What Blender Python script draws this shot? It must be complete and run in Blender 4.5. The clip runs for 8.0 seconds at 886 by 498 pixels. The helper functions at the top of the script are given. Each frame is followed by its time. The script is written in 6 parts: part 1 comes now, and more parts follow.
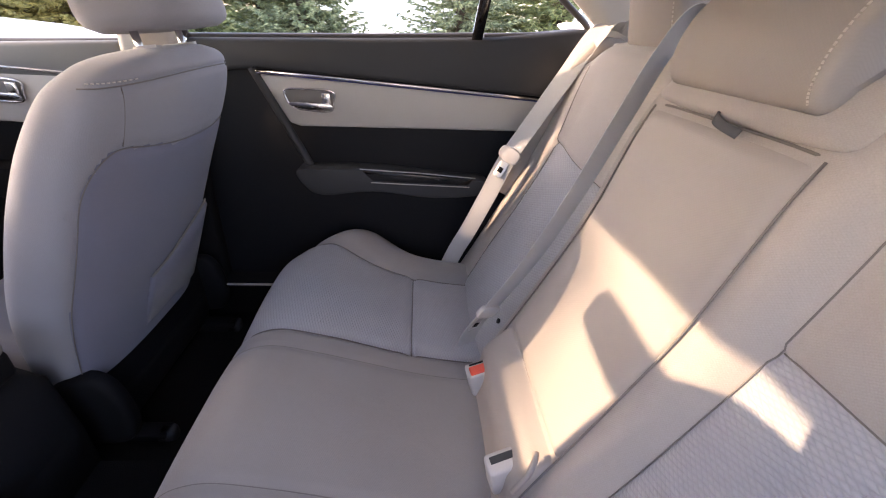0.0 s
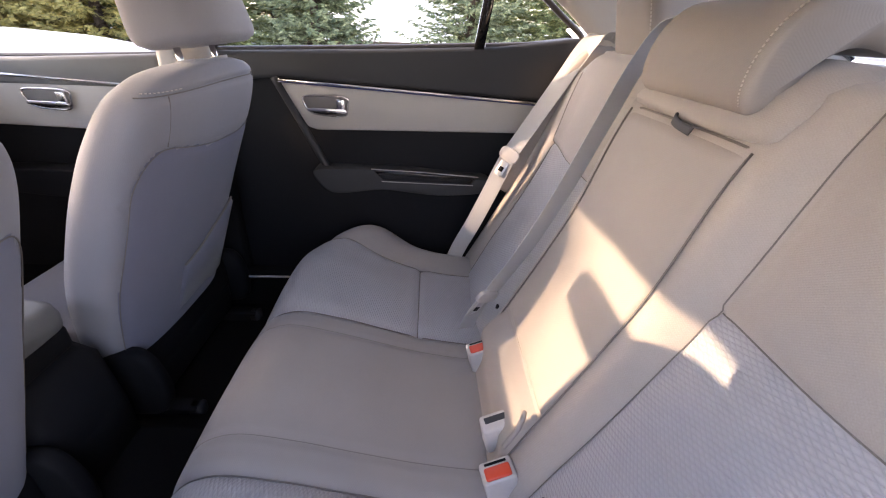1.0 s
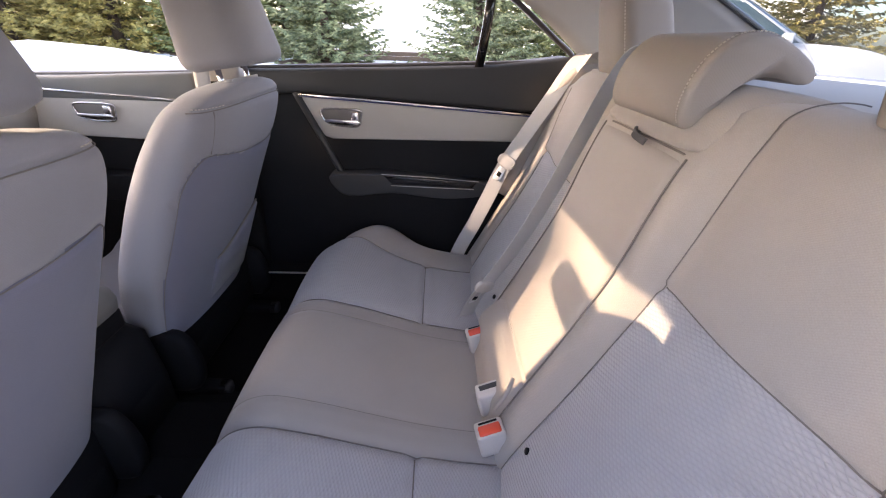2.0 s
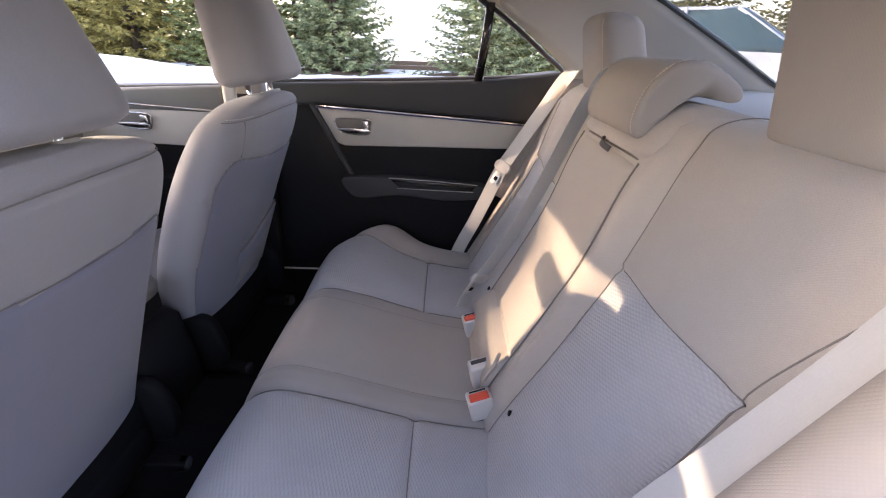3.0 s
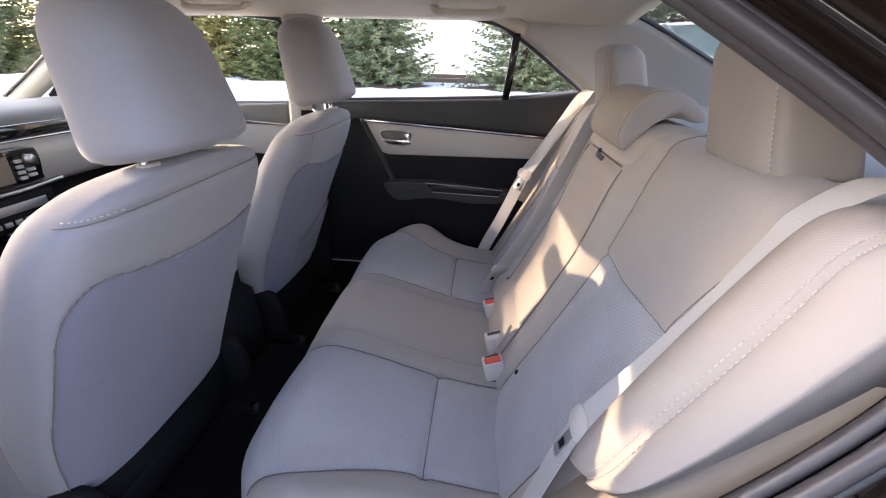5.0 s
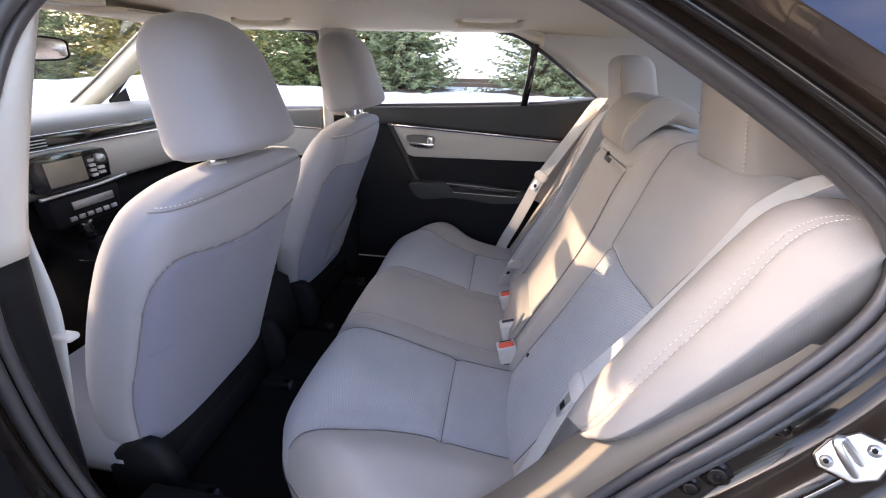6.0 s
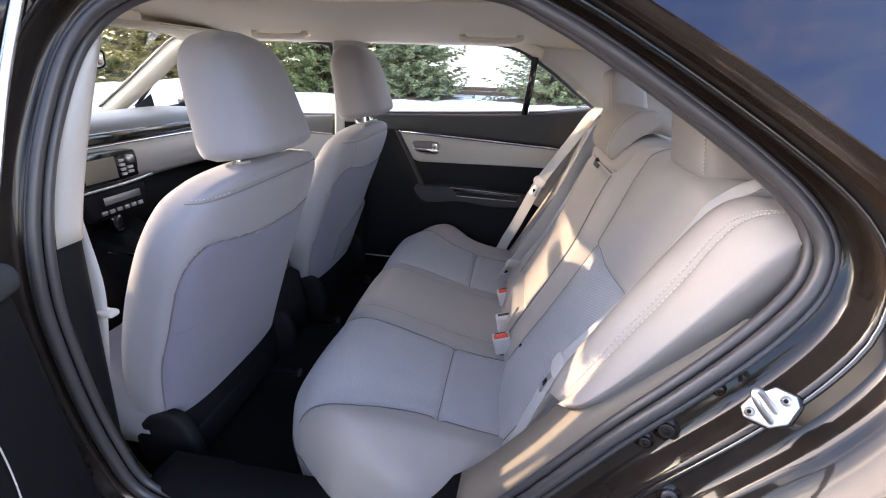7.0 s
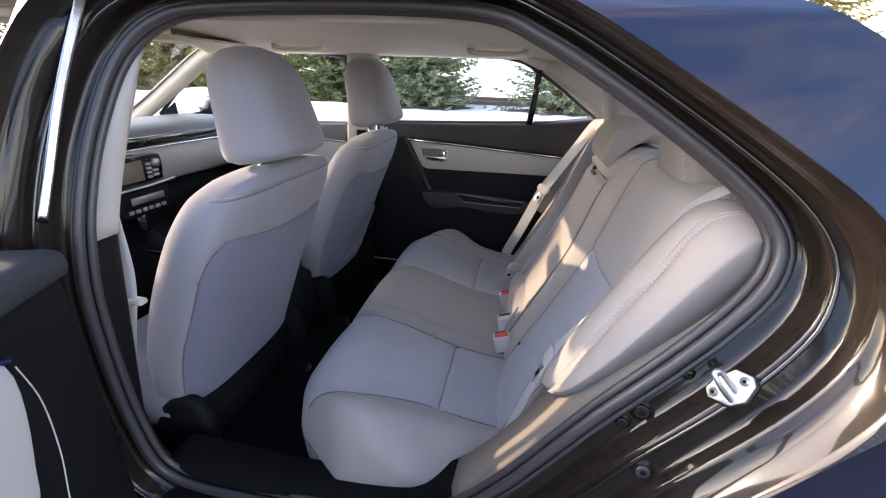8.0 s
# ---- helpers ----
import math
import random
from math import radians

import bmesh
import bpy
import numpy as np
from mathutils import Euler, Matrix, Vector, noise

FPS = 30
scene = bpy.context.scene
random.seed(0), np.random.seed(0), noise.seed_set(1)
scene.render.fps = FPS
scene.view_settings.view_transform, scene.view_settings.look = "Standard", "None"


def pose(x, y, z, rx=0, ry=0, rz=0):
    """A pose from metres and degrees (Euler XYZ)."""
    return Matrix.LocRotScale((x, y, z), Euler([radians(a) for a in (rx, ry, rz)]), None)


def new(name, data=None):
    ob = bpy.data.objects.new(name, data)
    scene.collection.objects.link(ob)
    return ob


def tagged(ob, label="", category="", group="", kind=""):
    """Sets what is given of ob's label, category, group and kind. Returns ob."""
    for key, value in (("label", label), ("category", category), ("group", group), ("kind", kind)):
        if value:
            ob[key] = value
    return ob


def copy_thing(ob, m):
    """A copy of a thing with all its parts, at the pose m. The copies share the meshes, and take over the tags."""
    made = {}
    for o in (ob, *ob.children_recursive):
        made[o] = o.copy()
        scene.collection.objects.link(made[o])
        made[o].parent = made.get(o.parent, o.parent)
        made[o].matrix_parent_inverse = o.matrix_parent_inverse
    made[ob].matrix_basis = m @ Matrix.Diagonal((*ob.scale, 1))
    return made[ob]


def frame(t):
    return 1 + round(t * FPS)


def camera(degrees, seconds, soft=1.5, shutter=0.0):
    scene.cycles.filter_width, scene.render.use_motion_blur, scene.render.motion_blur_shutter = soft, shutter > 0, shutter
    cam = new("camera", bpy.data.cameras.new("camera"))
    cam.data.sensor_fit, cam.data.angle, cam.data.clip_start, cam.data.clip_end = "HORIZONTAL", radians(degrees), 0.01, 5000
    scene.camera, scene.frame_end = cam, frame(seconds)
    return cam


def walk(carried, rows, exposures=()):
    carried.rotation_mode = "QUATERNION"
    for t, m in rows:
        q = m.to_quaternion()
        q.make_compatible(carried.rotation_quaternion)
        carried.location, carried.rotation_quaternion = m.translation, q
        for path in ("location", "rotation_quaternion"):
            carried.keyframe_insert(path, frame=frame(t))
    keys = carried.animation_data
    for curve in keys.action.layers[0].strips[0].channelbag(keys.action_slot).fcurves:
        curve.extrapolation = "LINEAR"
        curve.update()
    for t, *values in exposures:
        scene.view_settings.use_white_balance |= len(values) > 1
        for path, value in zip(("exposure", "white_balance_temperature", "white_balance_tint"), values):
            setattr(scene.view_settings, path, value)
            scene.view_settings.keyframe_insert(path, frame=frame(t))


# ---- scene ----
cam = camera(94.26, 8.0, soft=1.15)
# Car axes: x to the rear, y to the car's right, z up from the ground.
ROWS = [
    (0.0, 0.0036, -0.4858, 1.1190, 61.414, -2.734, -2.864),
    (0.5, 0.0114, -0.5357, 1.1257, 61.701, -2.516, -2.306),
    (1.0, 0.0162, -0.5779, 1.1337, 61.954, -2.077, -1.482),
    (1.5, 0.0176, -0.6331, 1.1479, 62.375, -1.828, -0.895),
    (3.0, 0.0437, -0.8227, 1.1902, 63.852, -1.850, 0.605),
    (3.5, 0.0538, -0.8733, 1.1996, 64.155, -1.626, 1.754),
    (4.0, 0.0652, -0.9331, 1.2152, 64.573, -1.571, 2.638),
    (4.5, 0.0696, -0.9788, 1.2221, 64.928, -1.597, 3.864),
    (6.0, 0.0835, -1.1360, 1.2475, 65.559, -1.227, 8.555),
    (6.5, 0.0974, -1.1846, 1.2528, 65.959, -1.443, 9.024),
    (7.0, 0.1145, -1.2278, 1.2591, 66.472, -1.732, 9.746),
    (7.5, 0.1278, -1.2596, 1.2623, 67.013, -1.975, 10.589),
    (8.0, 0.1444, -1.2913, 1.2652, 67.612, -2.015, 11.375),
]
# the film camera settles: a little darker and cooler as it leaves the car
EXPOSURES = [(0.0, 3.60, 9300, 29), (1.7, 3.59, 9300, 28), (4.0, 3.26, 9100, 26), (6.5, 3.53, 8700, 23), (8.0, 3.12, 8500, 23)]
walk(cam, [(t, pose(*row)) for t, *row in ROWS], EXPOSURES)

# ---- light: low winter sun from ahead of the car, clear sky ----
SUN_EL, SUN_AZ = 17.2, 4.3  # degrees above the horizon; degrees from straight ahead, towards the car's right
sun_way = Vector((-math.cos(radians(SUN_EL)) * math.cos(radians(SUN_AZ)), math.cos(radians(SUN_EL)) * math.sin(radians(SUN_AZ)), math.sin(radians(SUN_EL))))
world = bpy.data.worlds.new("sky")
scene.world = world
world.use_nodes = True
wn = world.node_tree.nodes
sky = wn.new("ShaderNodeTexSky")
sky.sky_type = 'NISHITA'
sky.sun_disc = False
sky.sun_elevation = radians(SUN_EL)
sky.sun_rotation = math.atan2(sun_way.x, sun_way.y)
sky.air_density, sky.dust_density, sky.ozone_density = 1.1, 2.3, 6.0
wn["Background"].inputs["Strength"].default_value = 0.15
# thin torn cloud all over the sky: the sky's own light, paler and brighter where the cloud is
sky_at, cloud, veil, grey, lift, mixed = (wn.new(k) for k in ("ShaderNodeTexCoord", "ShaderNodeTexNoise", "ShaderNodeMapRange", "ShaderNodeRGBToBW", "ShaderNodeMath", "ShaderNodeMix"))
cloud.inputs["Scale"].default_value, cloud.inputs["Detail"].default_value, cloud.inputs["Roughness"].default_value, cloud.inputs["Distortion"].default_value = 3.6, 6, 0.55, 0.5
veil.inputs["From Min"].default_value, veil.inputs["From Max"].default_value, veil.inputs["To Max"].default_value = 0.47, 0.72, 0.9
lift.operation = 'MULTIPLY'
lift.inputs[1].default_value = 2.6
mixed.data_type = 'RGBA'
wl = world.node_tree.links
wl.new(sky_at.outputs["Generated"], cloud.inputs["Vector"])
wl.new(cloud.outputs["Fac"], veil.inputs["Value"])
wl.new(sky.outputs["Color"], grey.inputs[0])
wl.new(grey.outputs[0], lift.inputs[0])
wl.new(veil.outputs["Result"], mixed.inputs["Factor"])
wl.new(sky.outputs["Color"], mixed.inputs[6])
wl.new(lift.outputs[0], mixed.inputs[7])
wl.new(mixed.outputs[2], wn["Background"].inputs["Color"])
sun_data = bpy.data.lights.new("sun", 'SUN')
sun_data.energy, sun_data.angle, sun_data.color = 0.90, radians(0.55), (1.0, 0.935, 0.82)
sun = new("sun", sun_data)
sun.matrix_world = Matrix.Translation((-8, 0, 6)) @ (-sun_way).to_track_quat("-Z", "Y").to_matrix().to_4x4()

# ---- materials ----
def material(name, color, rough=0.6, metal=0.0, var=0.12, scale=6.0, fine=0.05, fine_scale=400.0, bump=0.15, bump_scale=600.0, coat=0.0, sheen=0.0, spec=0.5, uv=False, dist=0.001):
    """Principled surface with broad stains, fine grain and fine relief."""
    m = bpy.data.materials.new(name)
    m.use_nodes = True
    nt = m.node_tree
    b = nt.nodes["Principled BSDF"]
    tc = nt.nodes.new("ShaderNodeTexCoord")
    src = tc.outputs["UV" if uv else "Object"]
    n1, n2, n3 = (nt.nodes.new("ShaderNodeTexNoise") for _ in range(3))
    for n, sc, det in ((n1, scale, 4), (n2, fine_scale, 2), (n3, bump_scale, 2)):
        n.inputs["Scale"].default_value = sc
        n.inputs["Detail"].default_value = det
        nt.links.new(src, n.inputs["Vector"])
    add = nt.nodes.new("ShaderNodeMath")
    add.operation = 'MULTIPLY_ADD'
    nt.links.new(n1.outputs["Fac"], add.inputs[0])
    add.inputs[1].default_value = 2 * var
    add.inputs[2].default_value = 1 - var
    add2 = nt.nodes.new("ShaderNodeMath")
    add2.operation = 'MULTIPLY_ADD'
    nt.links.new(n2.outputs["Fac"], add2.inputs[0])
    add2.inputs[1].default_value = 2 * fine
    nt.links.new(add.outputs[0], add2.inputs[2])
    mul = nt.nodes.new("ShaderNodeVectorMath")
    mul.operation = 'SCALE'
    mul.inputs[0].default_value = color
    nt.links.new(add2.outputs[0], mul.inputs["Scale"])
    nt.links.new(mul.outputs[0], b.inputs["Base Color"])
    rr = nt.nodes.new("ShaderNodeMath")
    rr.operation = 'MULTIPLY_ADD'
    nt.links.new(n1.outputs["Fac"], rr.inputs[0])
    rr.inputs[1].default_value = 0.2 * rough
    rr.inputs[2].default_value = 0.9 * rough
    nt.links.new(rr.outputs[0], b.inputs["Roughness"])
    b.inputs["Metallic"].default_value = metal
    b.inputs["Coat Weight"].default_value = coat
    b.inputs["Coat Roughness"].default_value = 0.03
    b.inputs["Coat IOR"].default_value = 1.65
    b.inputs["Sheen Weight"].default_value = sheen
    b.inputs["Specular IOR Level"].default_value = spec
    if bump:
        bp = nt.nodes.new("ShaderNodeBump")
        bp.inputs["Strength"].default_value = bump
        bp.inputs["Distance"].default_value = dist
        nt.links.new(n3.outputs["Fac"], bp.inputs["Height"])
        nt.links.new(bp.outputs["Normal"], b.inputs["Normal"])
    return m


def weave(m, su, sv, strength, dist=0.0015, tone=0.12):
    """Adds an embossed woven relief in the surface's own metres: rows of short slanted cells."""
    nt = m.node_tree
    b = nt.nodes["Principled BSDF"]
    tc = nt.nodes.new("ShaderNodeTexCoord")
    sep = nt.nodes.new("ShaderNodeSeparateXYZ")
    nt.links.new(tc.outputs["UV"], sep.inputs[0])
    def math_node(op, a, c):
        n = nt.nodes.new("ShaderNodeMath")
        n.operation = op
        for i, v in enumerate((a, c)):
            if v is None:
                continue
            if isinstance(v, (int, float)):
                n.inputs[i].default_value = v
            else:
                nt.links.new(v, n.inputs[i])
        return n.outputs[0]
    u = math_node('MULTIPLY', sep.outputs[0], math.pi / su)
    v = math_node('MULTIPLY', sep.outputs[1], math.pi / sv)
    s1 = math_node('SINE', math_node('ADD', u, v), None)
    s2 = math_node('SINE', math_node('SUBTRACT', u, v), None)
    h = math_node('MULTIPLY', s1, s2)
    h = math_node('POWER', math_node('ABSOLUTE', h, None), 0.6)
    old = b.inputs["Normal"].links[0].from_node if b.inputs["Normal"].links else None
    bp = nt.nodes.new("ShaderNodeBump")
    bp.inputs["Strength"].default_value = strength
    bp.inputs["Distance"].default_value = dist
    nt.links.new(h, bp.inputs["Height"])
    if old:
        nt.links.new(old.outputs["Normal"], bp.inputs["Normal"])
    nt.links.new(bp.outputs["Normal"], b.inputs["Normal"])
    base = b.inputs["Base Color"].links[0].from_socket
    sc = nt.nodes.new("ShaderNodeVectorMath")
    sc.operation = 'SCALE'
    nt.links.new(base, sc.inputs[0])
    nt.links.new(math_node('ADD', math_node('MULTIPLY', h, tone), 1 - tone * 0.6), sc.inputs["Scale"])
    nt.links.new(sc.outputs[0], b.inputs["Base Color"])
    return m


def glass(name, tint, gloss=1.0):
    m = bpy.data.materials.new(name)
    m.use_nodes = True
    nt = m.node_tree
    nt.nodes.remove(nt.nodes["Principled BSDF"])
    out = nt.nodes["Material Output"]
    tr, gl, mx, fr = (nt.nodes.new(k) for k in ("ShaderNodeBsdfTransparent", "ShaderNodeBsdfGlossy", "ShaderNodeMixShader", "ShaderNodeFresnel"))
    tr.inputs["Color"].default_value = (*tint, 1)
    gl.inputs["Roughness"].default_value = 0.01
    fr.inputs["IOR"].default_value = 1.3 * gloss
    nt.links.new(fr.outputs[0], mx.inputs[0])
    nt.links.new(tr.outputs[0], mx.inputs[1])
    nt.links.new(gl.outputs[0], mx.inputs[2])
    nt.links.new(mx.outputs[0], out.inputs["Surface"])
    return m


FABRIC = weave(material("seat cloth", (0.337, 0.298, 0.271), 0.92, var=0.10, scale=7, fine=0.14, fine_scale=700, bump=0.18, bump_scale=1000, sheen=0.25, spec=0.25), 0.004, 0.003, 0.22, 0.0006, 0.05)
INSERT = weave(material("embossed seat cloth", (0.385, 0.377, 0.388), 0.92, var=0.10, scale=8, fine=0.05, fine_scale=900, bump=0.1, bump_scale=1400, sheen=0.25, spec=0.25), 0.0150, 0.0062, 0.8, 0.0014, 0.12)
VINYL = weave(material("grained seat vinyl", (0.350, 0.310, 0.284), 0.62, var=0.06, scale=4, fine=0.03, fine_scale=700, bump=0.08, bump_scale=900, spec=0.3), 0.005, 0.004, 0.18, 0.0005, 0.03)
PANELCLOTH = weave(material("cool grey back panel cloth", (0.158, 0.158, 0.206), 0.9, var=0.08, scale=6, fine=0.12, fine_scale=700, bump=0.15, bump_scale=1000, sheen=0.2, spec=0.25), 0.003, 0.003, 0.15, 0.0005, 0.04)
# Seat cloth copy, darkened and blued: the front seats' skylit shade is in the colour.
FRONTCLOTH = weave(material("front seat cloth, skylit shade in colour", (0.232, 0.224, 0.244), 0.92, var=0.10, scale=7, fine=0.14, fine_scale=700, bump=0.18, bump_scale=1000, sheen=0.25, spec=0.25), 0.004, 0.003, 0.2, 0.0006, 0.05)
# Darker copy of the seat cloth; holds the shade lying on the bench cushion.
CUSHIONCLOTH = weave(material("seat cloth, cushion shade in colour", (0.272, 0.248, 0.238), 0.92, var=0.14, scale=6, fine=0.14, fine_scale=700, bump=0.18, bump_scale=1000, sheen=0.25, spec=0.25), 0.004, 0.003, 0.2, 0.0006, 0.05)
SEAM = material("dark seam", (0.17, 0.15, 0.138), 0.9, var=0.1, bump=0)
THREAD = material("pale stitching thread", (0.52, 0.46, 0.41), 0.8, var=0.08, bump=0)
BLACK = material("black grained plastic", (0.0075, 0.0075, 0.0088), 0.7, var=0.2, scale=5, bump=0.25, bump_scale=900, spec=0.18)
UPPER = material("charcoal soft door top", (0.035, 0.038, 0.043), 0.6, var=0.15, scale=5, bump=0.25, bump_scale=900, spec=0.4)
RUBBER = material("dark rubber weatherstrip", (0.050, 0.047, 0.050), 0.38, var=0.25, scale=9, bump=0.1, bump_scale=300, spec=0.5)
GREYP = material("light grey moulded plastic", (0.50, 0.485, 0.46), 0.6, var=0.04, scale=4, bump=0.12, bump_scale=900, spec=0.3)
BEIGEP = material("beige grained plastic", (0.40, 0.36, 0.31), 0.6, var=0.05, scale=4, bump=0.15, bump_scale=900, spec=0.35)
HEADLINER = material("beige headliner felt", (0.67, 0.60, 0.49), 0.95, var=0.05, scale=4, fine=0.06, fine_scale=700, bump=0.2, bump_scale=900, spec=0.1)
# Beige plastic darkened to the tone of the arch trim in shade.
ARCH = material("beige arch plastic, shade in colour", (0.205, 0.172, 0.142), 0.6, var=0.08, scale=6, bump=0.2, bump_scale=700, spec=0.3)
# Lighter, bluer copy of the black plastic; offsets warm bounced light on the far door.
DOORBLACK = material("black door plastic, blued against warm bounce", (0.0105, 0.0115, 0.0145), 0.65, var=0.2, scale=5, bump=0.25, bump_scale=900, spec=0.2)
DASHTOP = material("charcoal pad, dash dust and door sheen", (0.15, 0.155, 0.155), 0.5, var=0.12, scale=6, bump=0.3, bump_scale=700, spec=0.5)
CARPET = material("black carpet", (0.006, 0.006, 0.0065), 0.98, var=0.3, scale=12, fine=0.3, fine_scale=500, bump=0.6, bump_scale=500, spec=0.1, dist=0.003)
RECESS = material("grey recess plastic", (0.17, 0.165, 0.16), 0.5, var=0.06, scale=20, bump=0.05)
CHROME = material("satin chrome", (0.72, 0.72, 0.74), 0.18, metal=1.0, var=0.05, scale=8, bump=0.0)
# Metal for the added strip that imitates a reflection on the pillar's paint.
PALEGLOSS = material("bright reflection strip", (0.34, 0.37, 0.40), 0.22, metal=1.0, var=0.25, scale=30, fine=0.1, fine_scale=200, bump=0.05, bump_scale=120)
STEEL = material("zinc plated steel", (0.62, 0.62, 0.62), 0.42, metal=1.0, var=0.12, scale=40, bump=0.1, bump_scale=200)
# The paint is black; the base's blue deepens the mirrored sky.
PAINT = material("black car paint, sky blue in base", (0.003, 0.006, 0.020), 0.4, metal=0.0, var=0.3, scale=3, fine=0.3, fine_scale=1500, bump=0.0, coat=1.0, spec=0.2)
PAINT.node_tree.nodes["Principled BSDF"].inputs["Coat IOR"].default_value = 1.45
JAMB = material("black painted door jamb", (0.012, 0.009, 0.0075), 0.16, var=0.7, scale=22, fine=0.4, fine_scale=900, bump=0.03, bump_scale=40, coat=0.6, spec=0.1, dist=0.002)
JAMB.node_tree.nodes["Principled BSDF"].inputs["Coat IOR"].default_value = 1.45
def crease(m, scale=16.0, strength=0.16, dist=0.006):
    """Adds the soft rumples of stretched upholstery under the finer relief."""
    nt = m.node_tree
    tc, n, bp = (nt.nodes.new(k) for k in ("ShaderNodeTexCoord", "ShaderNodeTexNoise", "ShaderNodeBump"))
    n.inputs["Scale"].default_value, n.inputs["Detail"].default_value, n.inputs["Distortion"].default_value = scale, 3, 0.6
    bp.inputs["Strength"].default_value, bp.inputs["Distance"].default_value = strength, dist
    nt.links.new(tc.outputs["Object"], n.inputs["Vector"])
    nt.links.new(n.outputs["Fac"], bp.inputs["Height"])
    first = next(q for q in nt.nodes if q.type == 'BUMP' and q != bp and not q.inputs["Normal"].links)
    nt.links.new(bp.outputs["Normal"], first.inputs["Normal"])


crease(FABRIC)
crease(FRONTCLOTH)
crease(CUSHIONCLOTH, 12.0, 0.22)
crease(INSERT, 14.0, 0.15)
crease(VINYL, 12.0, 0.25)
crease(PANELCLOTH, 9.0, 0.2)
WEBBING = weave(material("grey seat belt webbing", (0.44, 0.435, 0.43), 0.75, var=0.05, scale=9, bump=0, spec=0.3), 0.002, 0.008, 0.12, 0.0002, 0.03)
BELTDARK = material("dark grey belt webbing", (0.07, 0.07, 0.075), 0.75, var=0.1, scale=9, bump=0.1)
BUCKLE = material("pale grey buckle plastic", (0.52, 0.49, 0.47), 0.5, var=0.06, scale=30, bump=0.05)
RED = material("red buckle button", (0.75, 0.075, 0.035), 0.4, var=0.06, scale=60, bump=0.03)
BLUETRIM = material("dark blue trim line", (0.02, 0.03, 0.16), 0.35, var=0.1, bump=0)
GLOSSBLACK = material("piano black plastic", (0.008, 0.008, 0.009), 0.12, var=0.2, bump=0, coat=0.6)
GLASS = glass("clear window glass", (0.90, 0.93, 0.90))
SCREEN = glass("tinted windscreen glass", (0.82, 0.84, 0.80))
REARGLASS = glass("rear window glass", (0.29, 0.33, 0.36), 1.05)
SNOW = material("old crusted snow", (0.82, 0.84, 0.87), 0.7, var=0.10, scale=0.5, fine=0.06, fine_scale=30, bump=0.7, bump_scale=7, spec=0.3, dist=0.05)
EARTH = material("brown needle litter", (0.10, 0.065, 0.045), 0.95, var=0.4, scale=1.5, fine=0.3, fine_scale=25, bump=0.8, bump_scale=18, dist=0.05)
DRIVE = material("wet brown gravel drive", (0.055, 0.045, 0.038), 0.75, var=0.5, scale=1.2, fine=0.4, fine_scale=60, bump=0.9, bump_scale=45, spec=0.5, dist=0.02)
BARK = material("spruce bark", (0.085, 0.06, 0.045), 0.9, var=0.35, scale=4, fine=0.3, fine_scale=40, bump=0.8, bump_scale=30, dist=0.02)


def needles(name, c1, c2):
    m = bpy.data.materials.new(name)
    m.use_nodes = True
    nt = m.node_tree
    b = nt.nodes["Principled BSDF"]
    geo, ramp = nt.nodes.new("ShaderNodeNewGeometry"), nt.nodes.new("ShaderNodeValToRGB")
    e = ramp.color_ramp.elements
    e[0].color, e[1].color = (*c1, 1), (*c2, 1)
    mid = e.new(0.6)
    mid.color = (*[(a + 1.6 * c) / 2.6 for a, c in zip(c2, c1)], 1)
    nt.links.new(geo.outputs["Random Per Island"], ramp.inputs["Fac"])
    nt.links.new(ramp.outputs["Color"], b.inputs["Base Color"])
    b.inputs["Roughness"].default_value = 0.7
    b.inputs["Specular IOR Level"].default_value = 0.25
    return m


# Needle colours are raised to include sunlight shining through, warmest in the yellow set.
NEEDLE_G = needles("green spruce needles", (0.12, 0.17, 0.075), (0.42, 0.44, 0.20))
NEEDLE_B = needles("blue-green spruce needles", (0.14, 0.19, 0.115), (0.45, 0.48, 0.27))
NEEDLE_Y = needles("sun-yellow spruce needles", (0.27, 0.24, 0.085), (0.64, 0.52, 0.20))

# ---- mesh helpers ----
def part(name, made, mat, parent=None, label="", smooth=True):
    """Links a bmesh, or (vertices, faces[, uvs]), as one mesh object under a thing or a part."""
    me = bpy.data.meshes.new(name)
    if isinstance(made, bmesh.types.BMesh):
        made.to_mesh(me)
        made.free()
    else:
        me.from_pydata([tuple(v) for v in made[0]], [], made[1])
        if len(made) > 2:
            layer = me.uv_layers.new(name="metres")
            idx = np.empty(len(me.loops), dtype=np.int32)
            me.loops.foreach_get("vertex_index", idx)
            layer.data.foreach_set("uv", np.asarray(made[2], dtype=np.float32)[idx].ravel())
    me.update()
    if smooth:
        me.shade_smooth()
    me.materials.append(mat)
    ob = new(name, me)
    if parent is not None:
        ob.parent = parent
    if label:
        ob["label"] = label
    return ob


def thing(name, label, category, place=(0, 0, 0), group="", kind=""):
    return tagged(move(new(name), place), label, category, group, kind)


def move(ob, place):
    ob.location = place
    return ob


